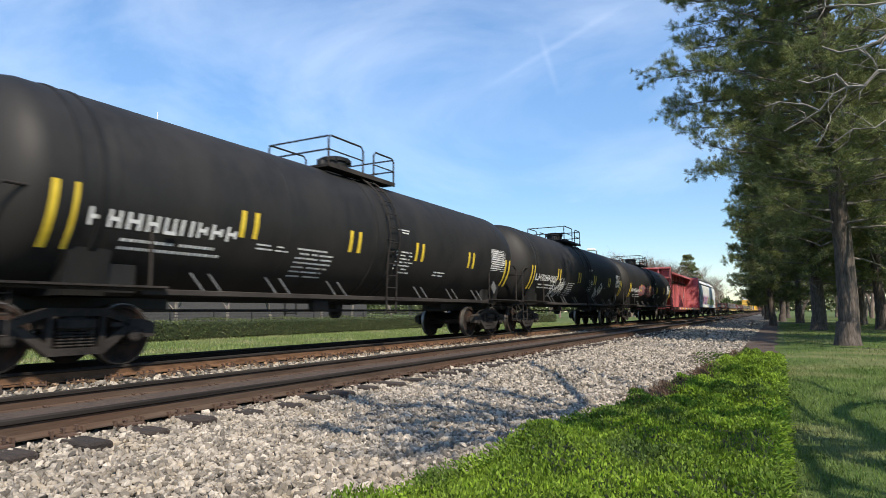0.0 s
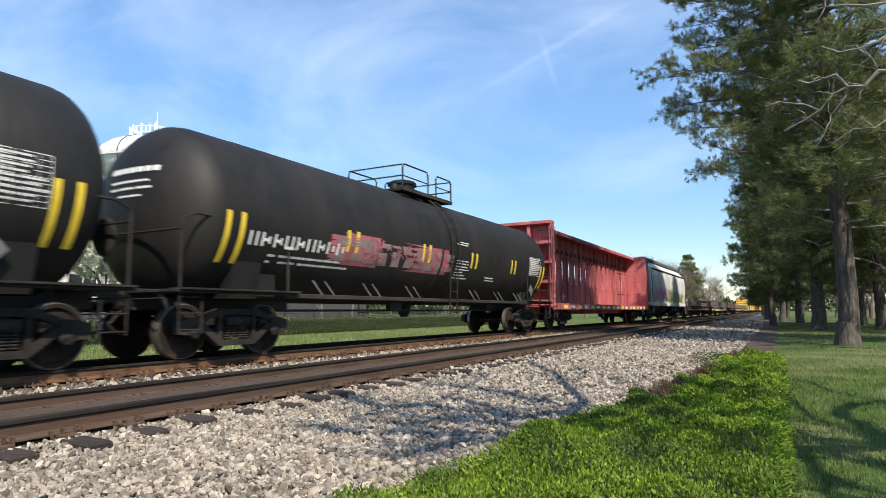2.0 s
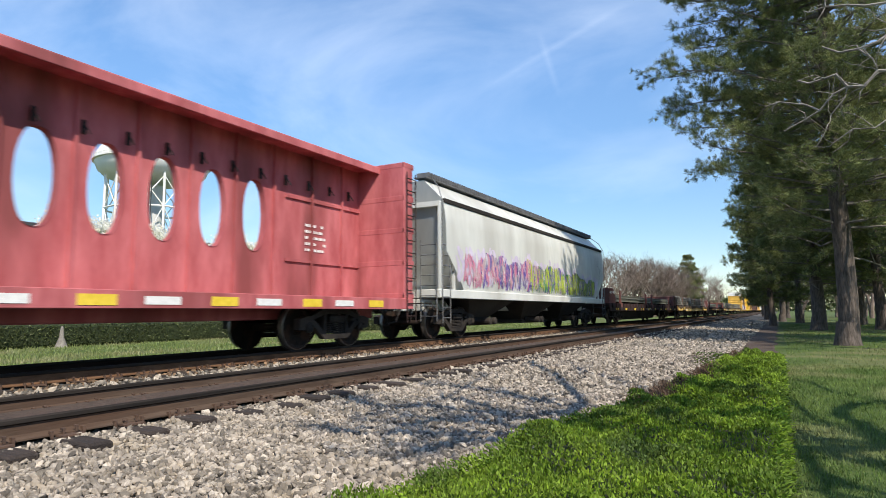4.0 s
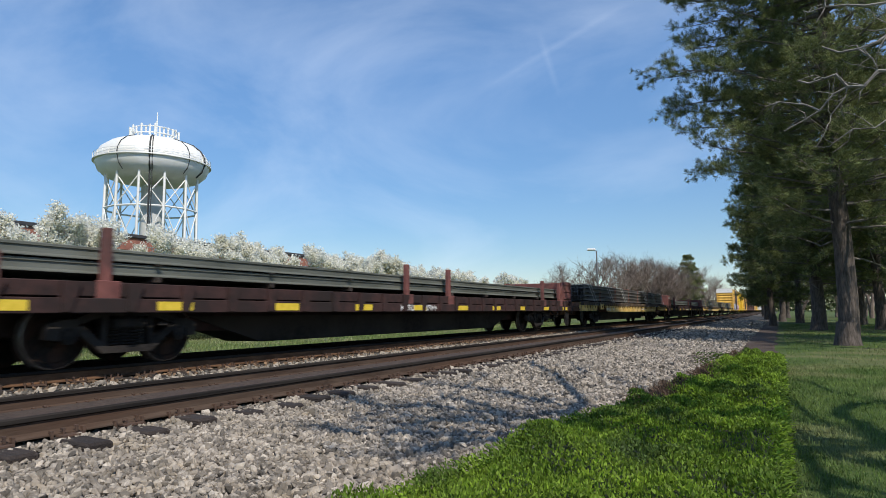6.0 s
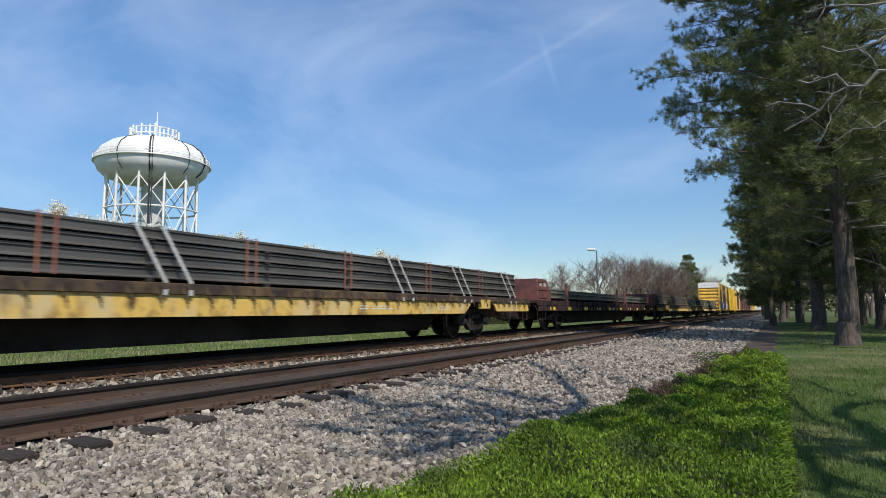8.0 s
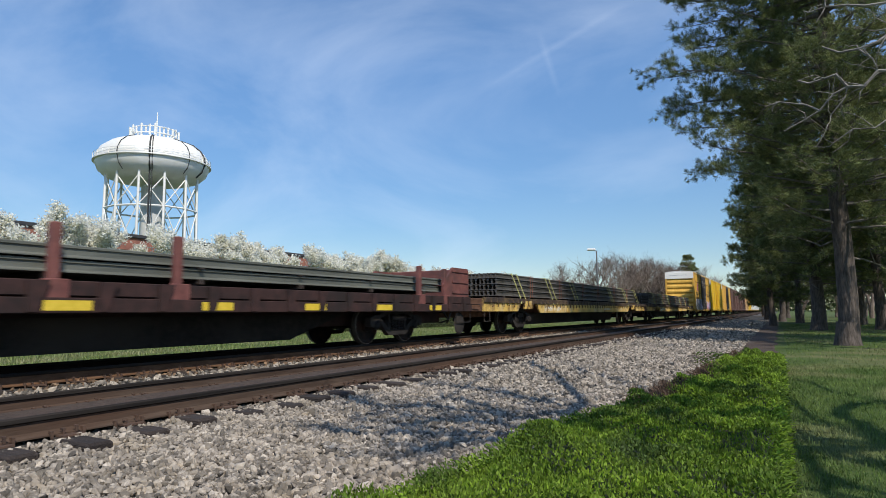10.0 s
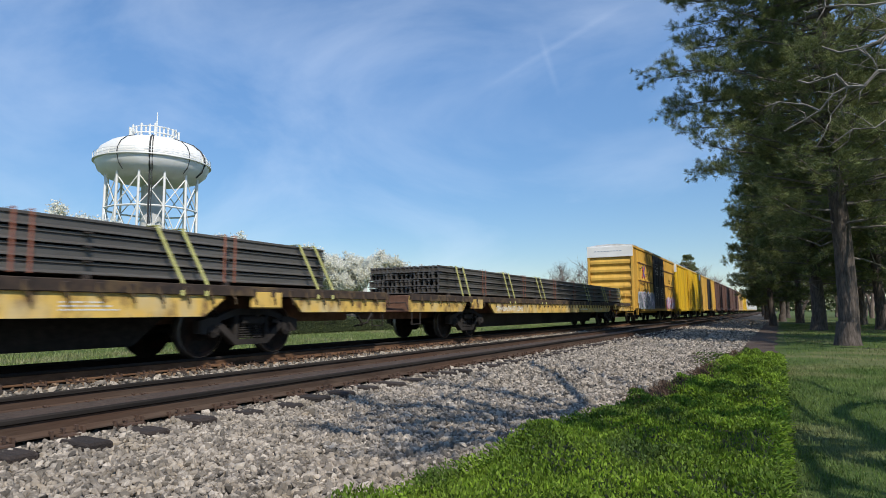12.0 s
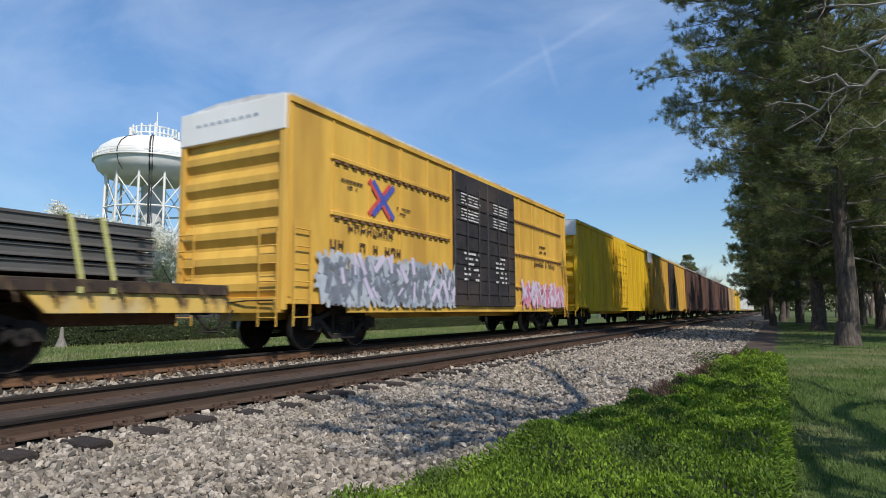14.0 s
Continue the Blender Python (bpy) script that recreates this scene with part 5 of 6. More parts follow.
# -- box cars --
def box_car(s, half, paint, door_paint, label, seed, lettered=False, door=(-0.0, 2.3), end_top=True, far=False):
    rng = random.Random(seed)
    car = begin("box_car", label, s)
    z0, z1, hx = 0.80, 4.88, 1.45
    b = Build()
    b.box(0, 0, (z0 + 0.12 + z1) / 2, 2 * hx, 2 * half, z1 - z0 - 0.12)
    part("body", b, M[paint], car, "riveted steel box body")
    post = Build().box(0, 0, 0, 0.024, 0.06, z1 - z0 - 0.3).mesh("side_post", M[paint])
    for x in (-1, 1):
        for y in [-half + 0.05] + [-half + 1.3 * i for i in range(1, int(2 * half / 1.3))] + [half - 0.05]:
            part("side_post", post, None, car, at=(x * (hx + 0.012), y, (z0 + z1) / 2 + 0.1))
    anchor = Build().box(0, 0, 0, 0.055, 0.16, 0.05).mesh("tie_anchor", M["rust"])
    if lettered:
        for x in (-1, 1):
            for a, c in ((-half + 1.2, door[0] - door[1] - 0.15), (door[0] + door[1] + 0.15, half - 0.7)):
                for z in (1.62, 2.78, 3.95):
                    rib = part("side_rib", Build().box(x * (hx + 0.03), (a + c) / 2, z, 0.06, c - a, 0.10, 0.015), M[paint], car)
                    for i in range(int((c - a) / 0.3)):
                        part("tie_anchor", anchor, None, rib, at=(x * (hx + 0.03), a + 0.2 + i * 0.3, z - 0.075))
    # doors
    for x in (-1, 1):
        for k in (-1, 1):
            b = Build()
            yc = door[0] + k * door[1] / 2
            b.box(x * (hx + 0.06), yc, (z0 + 0.1 + z1 - 0.13) / 2, 0.08, door[1] - 0.06, z1 - z0 - 0.25, 0.02)
            d = part("door", b, M[door_paint], car, "sliding door with locking bars")
            for i in range(8):
                part("door_rib", Build().box(x * (hx + 0.11), yc, 1.3 + i * 0.42, 0.03, door[1] - 0.2, 0.09, 0.01), M[door_paint], d)
            for i in (-1, 1):
                part("lock_bar", Build().tube([(x * (hx + 0.15), yc + i * 0.4, 1.1), (x * (hx + 0.15), yc + i * 0.4, 4.4)], 0.02), M[door_paint], d)
            if lettered and x == 1:
                b = Build()
                for z in (3.55, 4.0):
                    stencil(b, hx + 0.13, yc - 0.75, yc + 0.6, z - 0.18, z + 0.18, rng, 4)
                stencil(b, hx + 0.13, yc - 0.6, yc + 0.5, 1.6, 2.5, rng, 6, fill=0.5)
                part("door_stencil", b, M["white_mark"], d, "white stencils")
    # roof, sill and ends
    b = Build()
    b.section([(-hx - 0.05, z1 - 0.02), (hx + 0.05, z1 - 0.02), (hx + 0.05, z1 + 0.05), (0.5, z1 + 0.16), (-0.5, z1 + 0.16), (-hx - 0.05, z1 + 0.05)], -half, half)
    for i in range(12):
        b.box(0, -half + 0.7 + i * (2 * half - 1.4) / 11, z1 + 0.14, 2.4, 0.08, 0.05)
    part("roof", b, M["galv"], car, "galvanised ribbed roof")
    b = Build()
    for x in (-1, 1):
        b.box(x * (hx - 0.01), 0, z0 + 0.05, 0.05, 2 * half - 3.6, 0.22, 0.01)
        b.box(x * (hx + 0.02), 0, z1 - 0.06, 0.06, 2 * half, 0.14, 0.01)
    b.box(0, 0, 0.78, 0.6, 2 * half, 0.36, 0.02)
    part("sill", b, M[paint], car)
    for sgn in (-1, 1):
        b = Build()
        ends = []
        y = sgn * half
        for i in range(6):
            z = 1.25 + i * 0.52
            pr = [(0.0, z - 0.24), (0.09, z - 0.08), (0.09, z + 0.06), (0.0, z + 0.22)]
            ends.append(Build().section([(y + sgn * a, c) for a, c in pr], -1.28, 1.28, "x"))
        for x in (-1.38, 1.38):
            b.box(x, y + sgn * 0.05, (z0 + z1) / 2, 0.14, 0.12, z1 - z0, 0.01)
        b.box(0, y + sgn * 0.05, z0 + 0.1, 2.8, 0.12, 0.3, 0.01)
        ew = part("end_wall", b, M[paint], car, "corrugated end wall")
        for e in ends:
            part("corrugation", e, M[paint], ew)
        if end_top:
            b = Build()
            b.box(0, y + sgn * 0.065, z1 - 0.34, 2.9, 0.13, 0.68, 0.01)
            p = part("end_cap", b, M["tower"], car, "white-painted top panel of the end wall")
            b = Build()
            if not far:
                for i in range(9):
                    b.box(-0.9 + i * 0.2, y + sgn * 0.133, z1 - 0.30, 0.13, 0.006, 0.06)
                part("end_marking", b, M["silver"], p)
        for a, c, d, ax in ((hx + 0.08, sgn * (half - 0.55), sgn * (half - 0.1), "y"), (sgn * (half + 0.16), 0.9, 1.35, "x"), (sgn * (half + 0.16), -1.35, -0.9, "x")):
            b = Build()
            ladder(b, a, c, d, 0.5, 2.5, 6, axis=ax)
            part("ladder", b, M[paint], car)
    if lettered:
        xl = hx + 0.030
        for k, colr in ((0, "logored"), (1, "blue")):
            b = Build()
            for sgn in (-1, 1):
                for dd in (-0.07, 0.07):
                    if (dd < 0) == (k == 0):
                        b.box(xl + 0.002 * k, -5.45 + dd, 3.32, 0.006, 0.14, 1.16, m=Matrix.Rotation(radians(48 * sgn), 3, "X"))
            part("logo", b, M[colr], car, "crossed band emblem")
        b = Build()
        stencil(b, xl, -6.95, -6.1, 3.35, 3.6, rng, 2)
        stencil(b, xl, -4.8, -4.1, 3.05, 3.3, rng, 2)
        stencil(b, xl, -6.7, -5.0, 2.42, 2.64, rng, 1)
        stencil(b, xl, -7.3, -4.7, 2.02, 2.26, rng, 1)
        stencil(b, xl, 5.2, 6.4, 2.9, 3.3, rng, 2)
        stencil(b, xl, 4.6, 6.9, 2.4, 2.6, rng, 1)
        tagged(part("stencilled_lettering", b, M["lettering"], car, "dark stencilled lettering, unreadable"), kind="stuff")

        def sprayed(name, label, m, n, y0, y1, zlo, zhi, lift):
            b = Build()
            for i in range(n):
                y, z = rng.uniform(y0, y1), rng.uniform(zlo, zhi)
                w, h, a = rng.uniform(0.05, 0.15), rng.uniform(0.2, 0.55), rng.uniform(-0.9, 0.9)
                zz = max(zlo + h * 0.35, min(z, zhi - h * 0.3))
                b.box(hx + lift + 0.0005 * (i % 8), y, zz, 0.005, w, h, m=Matrix.Rotation(a, 3, "X"))
            tagged(part(name, b, m, car, label), kind="stuff")

        sprayed("graffiti", "silver graffiti letters", M["silver"], 460, -7.7, -1.9, 0.92, 1.95, 0.066)
        sprayed("graffiti", "dark graffiti outlines", M["outline"], 130, -7.5, -2.0, 0.95, 1.85, 0.075)
        sprayed("graffiti", "pale graffiti edges", M["lilac"], 30, -7.4, -2.0, 1.05, 2.0, 0.080)
        sprayed("graffiti", "pink graffiti letters", M["pink"], 170, 3.2, 8.0, 0.92, 1.7, 0.066)
        sprayed("graffiti", "pale graffiti edges", M["lilac"], 60, 3.2, 8.0, 0.95, 1.8, 0.075)
    running_gear(car, half + 0.1, half - 2.2)


box_car(235.5, 8.5, "yellow", "doorblack", "yellow box car with black doors and silver graffiti", 1, True, door=(0.3, 2.25))
box_car(254.4, 8.6, "yellow2", "yellow2", "bright yellow steel box car", 2, door=(0, 1.6))
for i, (paint, dp, lab) in enumerate((("yellow", "doorblack", "faded yellow box car with dark doors"), ("maroon2", "maroon2", "weathered brown steel box car"), ("maroon2", "maroon2", "weathered brown steel box car"), ("maroon2", "maroon", "dark weathered brown box car"), ("tan", "tan", "faded tan box car"), ("yellow2", "yellow2", "plain yellow steel box car"))):
    box_car(273.4 + i * 18.6, 8.6, paint, dp, lab, 5 + i, door=(0, 1.5), end_top=i in (0, 5), far=True)


def auto_rack(s):
    car = begin("auto_rack", "pale grey enclosed car-carrier rail car", s)
    b = Build()
    b.section([(-1.5, 0.95), (1.5, 0.95), (1.5, 4.9), (1.1, 5.5), (-1.1, 5.5), (-1.5, 4.9)], -13.4, 13.4)
    part("body", b, M["galv"], car, "pale perforated steel panels")
    for i in range(20):
        for x in (-1.52, 1.52):
            part("side_post", Build().box(x, -12.9 + i * 1.36, 2.95, 0.06, 0.1, 3.9), M["hopper"], car)
    b = Build()
    b.box(0, 0, 0.85, 2.9, 26.8, 0.3, 0.02)
    part("sill", b, M["flat_yellow"], car)
    running_gear(car, 13.4, 10.0)


for i in range(3):
    auto_rack(273.4 + 6 * 18.6 + 4.6 + i * 28.4)


# ---- beyond the track: water tower, building, blossom trees ----
def water_tower(x, y):
    t = thing("water_tower", "white multi-legged elevated water tank with antennas", "water tower", (x, y, FIELD + 0.75))
    b = Build()
    prof = [(0.3, 23.5), (4.0, 23.5), (6.3, 23.6), (7.7, 24.1), (8.7, 25.0), (9.15, 26.2), (9.2, 26.8), (9.05, 27.6), (8.4, 28.7), (7.0, 29.8), (4.9, 30.6), (2.4, 31.0), (0.3, 31.05)]
    b.turned(prof, "z", 64)
    part("tank", b, M["tower"], t, "white bowl-shaped steel tank", smooth=True)
    b = Build()
    b.turned([(9.1, 26.36), (9.5, 26.38), (9.5, 26.56), (9.1, 26.58)], "z", 64)
    for k in range(40):
        a = 2 * math.pi * k / 40
        b.tube([(9.4 * math.cos(a), 9.4 * math.sin(a), 26.5), (9.4 * math.cos(a), 9.4 * math.sin(a), 27.5)], 0.04, 4)
    for z in (27.0, 27.5):
        b.tube([(9.4 * math.cos(2 * math.pi * k / 48), 9.4 * math.sin(2 * math.pi * k / 48), z) for k in range(49)], 0.04, 4)
    part("balcony", b, M["tower"], t, "railed balcony round the tank")
    n, r = 12, 7.4
    p = lambda k, z: ((r + 0.012 * (23 - z)) * math.cos(2 * math.pi * (k + 0.25) / n), (r + 0.012 * (23 - z)) * math.sin(2 * math.pi * (k + 0.25) / n), z)
    for k in range(n):
        b = Build()
        b.tube([p(k, 0), p(k, 24.5)], 0.21, 10)
        part("leg", b, M["tower"], t, smooth=True)
    b = Build()
    for k in range(n):
        for z0, z1 in ((1.5, 10.0), (10.0, 18.3), (18.3, 23.4)):
            b.tube([p(k, z0), p(k + 1, z1)], 0.10, 5)
            b.tube([p(k + 1, z0), p(k, z1)], 0.10, 5)
        for z in (10.0, 18.3):
            b.tube([p(k, z), p(k + 1, z)], 0.17, 6)
    part("cross_bracing", b, M["tower"], t, "white cross bracing rods")
    b = Build()
    b.turned([(1.75, 0), (1.75, 22.7)], "z", 28)
    part("centre_column", b, M["tower_core"], t, "grey central riser", smooth=True)
    b = Build()
    for j, (a0, w) in enumerate(((-0.70, 0.15), (-0.655, 0.09), (-1.25, 0.07), (0.0, 0.07), (0.42, 0.14))):
        pts = [((rr + 0.12) * math.cos(a0), (rr + 0.12) * math.sin(a0), z) for rr, z in prof[10:2:-1]]
        pts += [(7.8 * math.cos(a0), 7.8 * math.sin(a0), 23.0), (7.8 * math.cos(a0), 7.8 * math.sin(a0), 0.2)] if j < 2 else []
        b.tube(pts, w, 5)
    part("cable", b, M["cable"], t, "dark antenna cables down the tank")
    rng = random.Random(3)
    for k in range(30):
        a = 2 * math.pi * k / 30
        rr = 3.7 + rng.uniform(-0.3, 0.3)
        part("antenna", Build().box(rr * math.cos(a), rr * math.sin(a), 32.0 + rng.uniform(-0.3, 0.3), 0.26, 0.26, rng.uniform(1.2, 2.0), 0.04), M["tower"], t)
    b = Build()
    b.tube([(3.65 * math.cos(2 * math.pi * k / 32), 3.65 * math.sin(2 * math.pi * k / 32), 31.5) for k in range(33)], 0.12, 5)
    b.tube([(3.65 * math.cos(2 * math.pi * k / 32), 3.65 * math.sin(2 * math.pi * k / 32), 32.6) for k in range(33)], 0.09, 5)
    b.tube([(0.5, 0, 31), (0.5, 0, 36)], 0.10, 5)
    b.tube([(-1, 0.8, 31), (-1, 0.8, 34.6)], 0.07, 5)
    b.tube([(1.6, -1, 31), (1.6, -1, 34)], 0.07, 5)
    part("antenna_mount", b, M["tower"], t, "white antenna ring rails and masts")


water_tower(-95.25, 69.05)


def warehouse():
    h = thing("low_building", "long flat-roofed building, white wall below a brick band", "building", (-55, 0, FIELD))
    b = Build()
    b.box(-12, 36, 5.0, 24, 82, 4.8)
    part("wall", b, M["wallwhite"], h, "off-white painted wall")
    b = Build()
    b.box(-12, 36, 1.3, 23.9, 81.9, 2.6)
    part("base_wall", b, M["asphalt"], h, "dark grey base wall")
    b = Build()
    b.box(-12, 36, 8.0, 24.3, 82.3, 1.2)
    part("upper_wall", b, M["wallbrick"], h, "red brick upper band")
    b = Build()
    b.box(-12, 36, 8.78, 24.7, 82.7, 0.36, 0.05)
    part("roof", b, M["roofdark"], h, "dark roof coping")
    for i in range(14):
        y = -1 + i * 5.7
        w = part("window", Build().box(0.02, y, 4.1, 0.1, 2.6, 1.6, 0.02), M["tower"], h, "white window frame")
        part("pane", Build().box(0.06, y - 0.63, 4.1, 0.06, 1.16, 1.4), M["glass"], w)
        part("pane", Build().box(0.06, y + 0.63, 4.1, 0.06, 1.16, 1.4), M["glass"], w)


warehouse()


def branch_tree(seed, height, spread, levels, trunk_r, forks=3, up=0.55, start=0.28):
    """A branching skeleton: the limbs as tapered tubes, and the places and ways of the twig ends."""
    rng = random.Random(seed)
    b = Build()
    ends = []

    def grow(p, d, length, r, lev):
        pts = [p]
        steps = 4 if lev < 2 else (3 if lev < 4 else 2)
        q, dd = p, d
        for i in range(steps):
            dd = (dd + Vector((rng.gauss(0, 0.16), rng.gauss(0, 0.16), rng.gauss(0.05, 0.08)))).normalized()
            q = q + dd * (length / steps)
            pts.append(q)
        b.tube(pts, r, 7 if lev < 1 else (4 if lev < 3 else 3), r * 0.55)
        for i, w in enumerate(pts[1:]):
            if lev >= 2:
                ends.append((w, dd))
        if lev >= levels:
            return
        n = forks + (1 if lev == 0 else 0) + rng.randint(0, 1)
        for k in range(n):
            t = 1.0 if k == 0 else rng.uniform(0.4, 1.0)
            i = min(len(pts) - 2, int(t * (len(pts) - 1)))
            base = pts[i].lerp(pts[i + 1], min(1.0, t * (len(pts) - 1) - i))
            a = rng.uniform(0, 6.28)
            side = Vector((math.cos(a), math.sin(a), 0))
            nd = (dd * up + side * spread + Vector((0, 0, 0.22))).normalized()
            grow(base, nd, length * rng.uniform(0.58, 0.8), r * rng.uniform(0.42, 0.58), lev + 1)

    grow(Vector((0, 0, 0)), Vector((0, 0, 1)), height * start + 0.5, trunk_r, 0)
    return b, ends


def scale_to(b, ends, height):
    top = max(p[2] for p in b.v)
    k = height / top
    b.v = [(p[0] * k, p[1] * k, p[2] * k) for p in b.v]
    return [(p * k, d) for p, d in ends]


def pear_tree(seed, at, height):
    b, ends = branch_tree(seed, height, 0.62, 4, 0.17, 3, 0.75, 0.3)
    ends = scale_to(b, ends, height)
    t = thing("blossom_tree", "ornamental pear tree in full white blossom", "tree", at, "row of blossoming trees")
    part("trunk", b, M["bark_g"], t, "dark grey trunk and limbs")
    rng = np.random.default_rng(seed)
    p = np.array([tuple(e[0]) for e in ends if e[0].z > height * 0.3])
    n = 34000
    idx = rng.integers(0, len(p), n)
    pts = p[idx] + rng.normal(0, 0.15, (n, 3))
    nrm = rng.normal(0, 1, (n, 3)) + (0.3, -0.2, 0.5)
    tagged(part("blossom", spikes_mesh("blossom", rng, pts, nrm, 0.22, 0.30, 0.5, M["blossom"]), None, t, "dense white blossom"), kind="stuff")
    return t


PEARS = [pear_tree(21, (-41, 20.0, FIELD), 7.9), pear_tree(22, (-40.5, 26.0, FIELD), 7.7), pear_tree(23, (-40, 15.0, FIELD), 8.0)]
rng = random.Random(12)
for i, y in enumerate((31.5, 37, 42.5, 48, 54, 60, 67, 74, 82, 90, 99)):
    copy_thing(PEARS[i % 3], pose(-40 + rng.uniform(-1, 1), y, FIELD - rng.uniform(0.0, 0.7), 0, 0, rng.uniform(0, 360)))


def bare_tree(seed, at, height, trunk_r=0.22, levels=4, label="bare brown deciduous tree in early spring"):
    b, ends = branch_tree(seed, height, 0.75, levels, trunk_r, 4, 0.7, 0.3)
    ends = scale_to(b, ends, height)
    t = thing("bare_tree", label, "tree", at, "bare trees")
    part("trunk", b, M["twig"], t, "bare brown limbs and twigs")
    rng = np.random.default_rng(seed)
    p, d = np.array([tuple(e[0]) for e in ends]), np.array([tuple(e[1]) for e in ends])
    idx = rng.integers(0, len(p), 1500)
    twigs = spikes_mesh("crown", rng, p[idx] + rng.normal(0, 0.12, (1500, 3)), d[idx] + (0, 0, 0.3), 0.9, 0.05, 0.6, M["twig"])
    tagged(part("crown", twigs, None, t, "fine bare twigs"), kind="stuff")
    return t


BARES = [bare_tree(31, (-27, 118, FIELD), 13.0), bare_tree(32, (-24, 128, FIELD), 12.0), bare_tree(33, (-30, 108, FIELD), 9.0)]
for i, (x, y) in enumerate(((-23, 136), (-21, 142), (-25, 145), (-20, 152), (-22, 160), (-19, 166), (-26, 126), (-18, 176), (-17, 190), (-16, 205), (-38, 118), (-44, 128), (-30, 122), (-26, 112), (-24, 120), (-22, 128), (-28, 134), (-21, 134), (-25, 138), (-22, 148), (-24, 154), (-19, 158), (-20, 146), (-23, 142), (-26, 150), (9, 78), (13, 92), (7, 96), (16, 84), (20, 100), (16, 66), (3, 110), (8, 118), (12, 112), (16, 124), (22, 116), (6, 130), (14, 138), (26, 130), (11, 102), (18, 108))):
    copy_thing(BARES[i % 3], pose(x, y, FIELD - (0.5 if x < 0 else 0.1), 0, 0, 47 * i))


def street_lamp():
    t = thing("street_lamp", "tall grey pole with a floodlight", "lamp", (-25, 97, FIELD))
    b = Build()
    b.tube([(0, 0, 0), (0, 0, 10.7)], 0.16, 8, 0.11)
    part("pole", b, M["pole"], t)
    b = Build()
    b.box(-0.7, -0.4, 10.9, 1.3, 0.7, 0.36, 0.08)
    b.tube([(0, 0, 10.6), (-0.5, -0.3, 10.9)], 0.06)
    part("lamp_head", b, M["tower"], t, "white floodlight head")


street_lamp()


def far_woods():
    rng = np.random.default_rng(40)
    n = 26000
    x = rng.uniform(-420, 260, n)
    y = 420 + rng.uniform(0, 60, n) + 0.1 * np.abs(x)
    hgt = 9 + 4 * np.sin(x * 0.07) + 2.5 * np.sin(x * 0.19 + 1) + 1.5 * np.sin(x * 0.53)
    z = FIELD + hgt * rng.uniform(0, 1, n) ** 0.8
    q = leaf_quads(rng, np.stack([x, y, z], 1), np.tile([0, -0.6, 0.6], (n, 1)), 2.6, 2.0, 0.8)
    tagged(new("far_woods", quads_mesh("far_woods", q, M["hedge_far"])), "distant belt of dark woodland", "trees", kind="stuff")


far_woods()


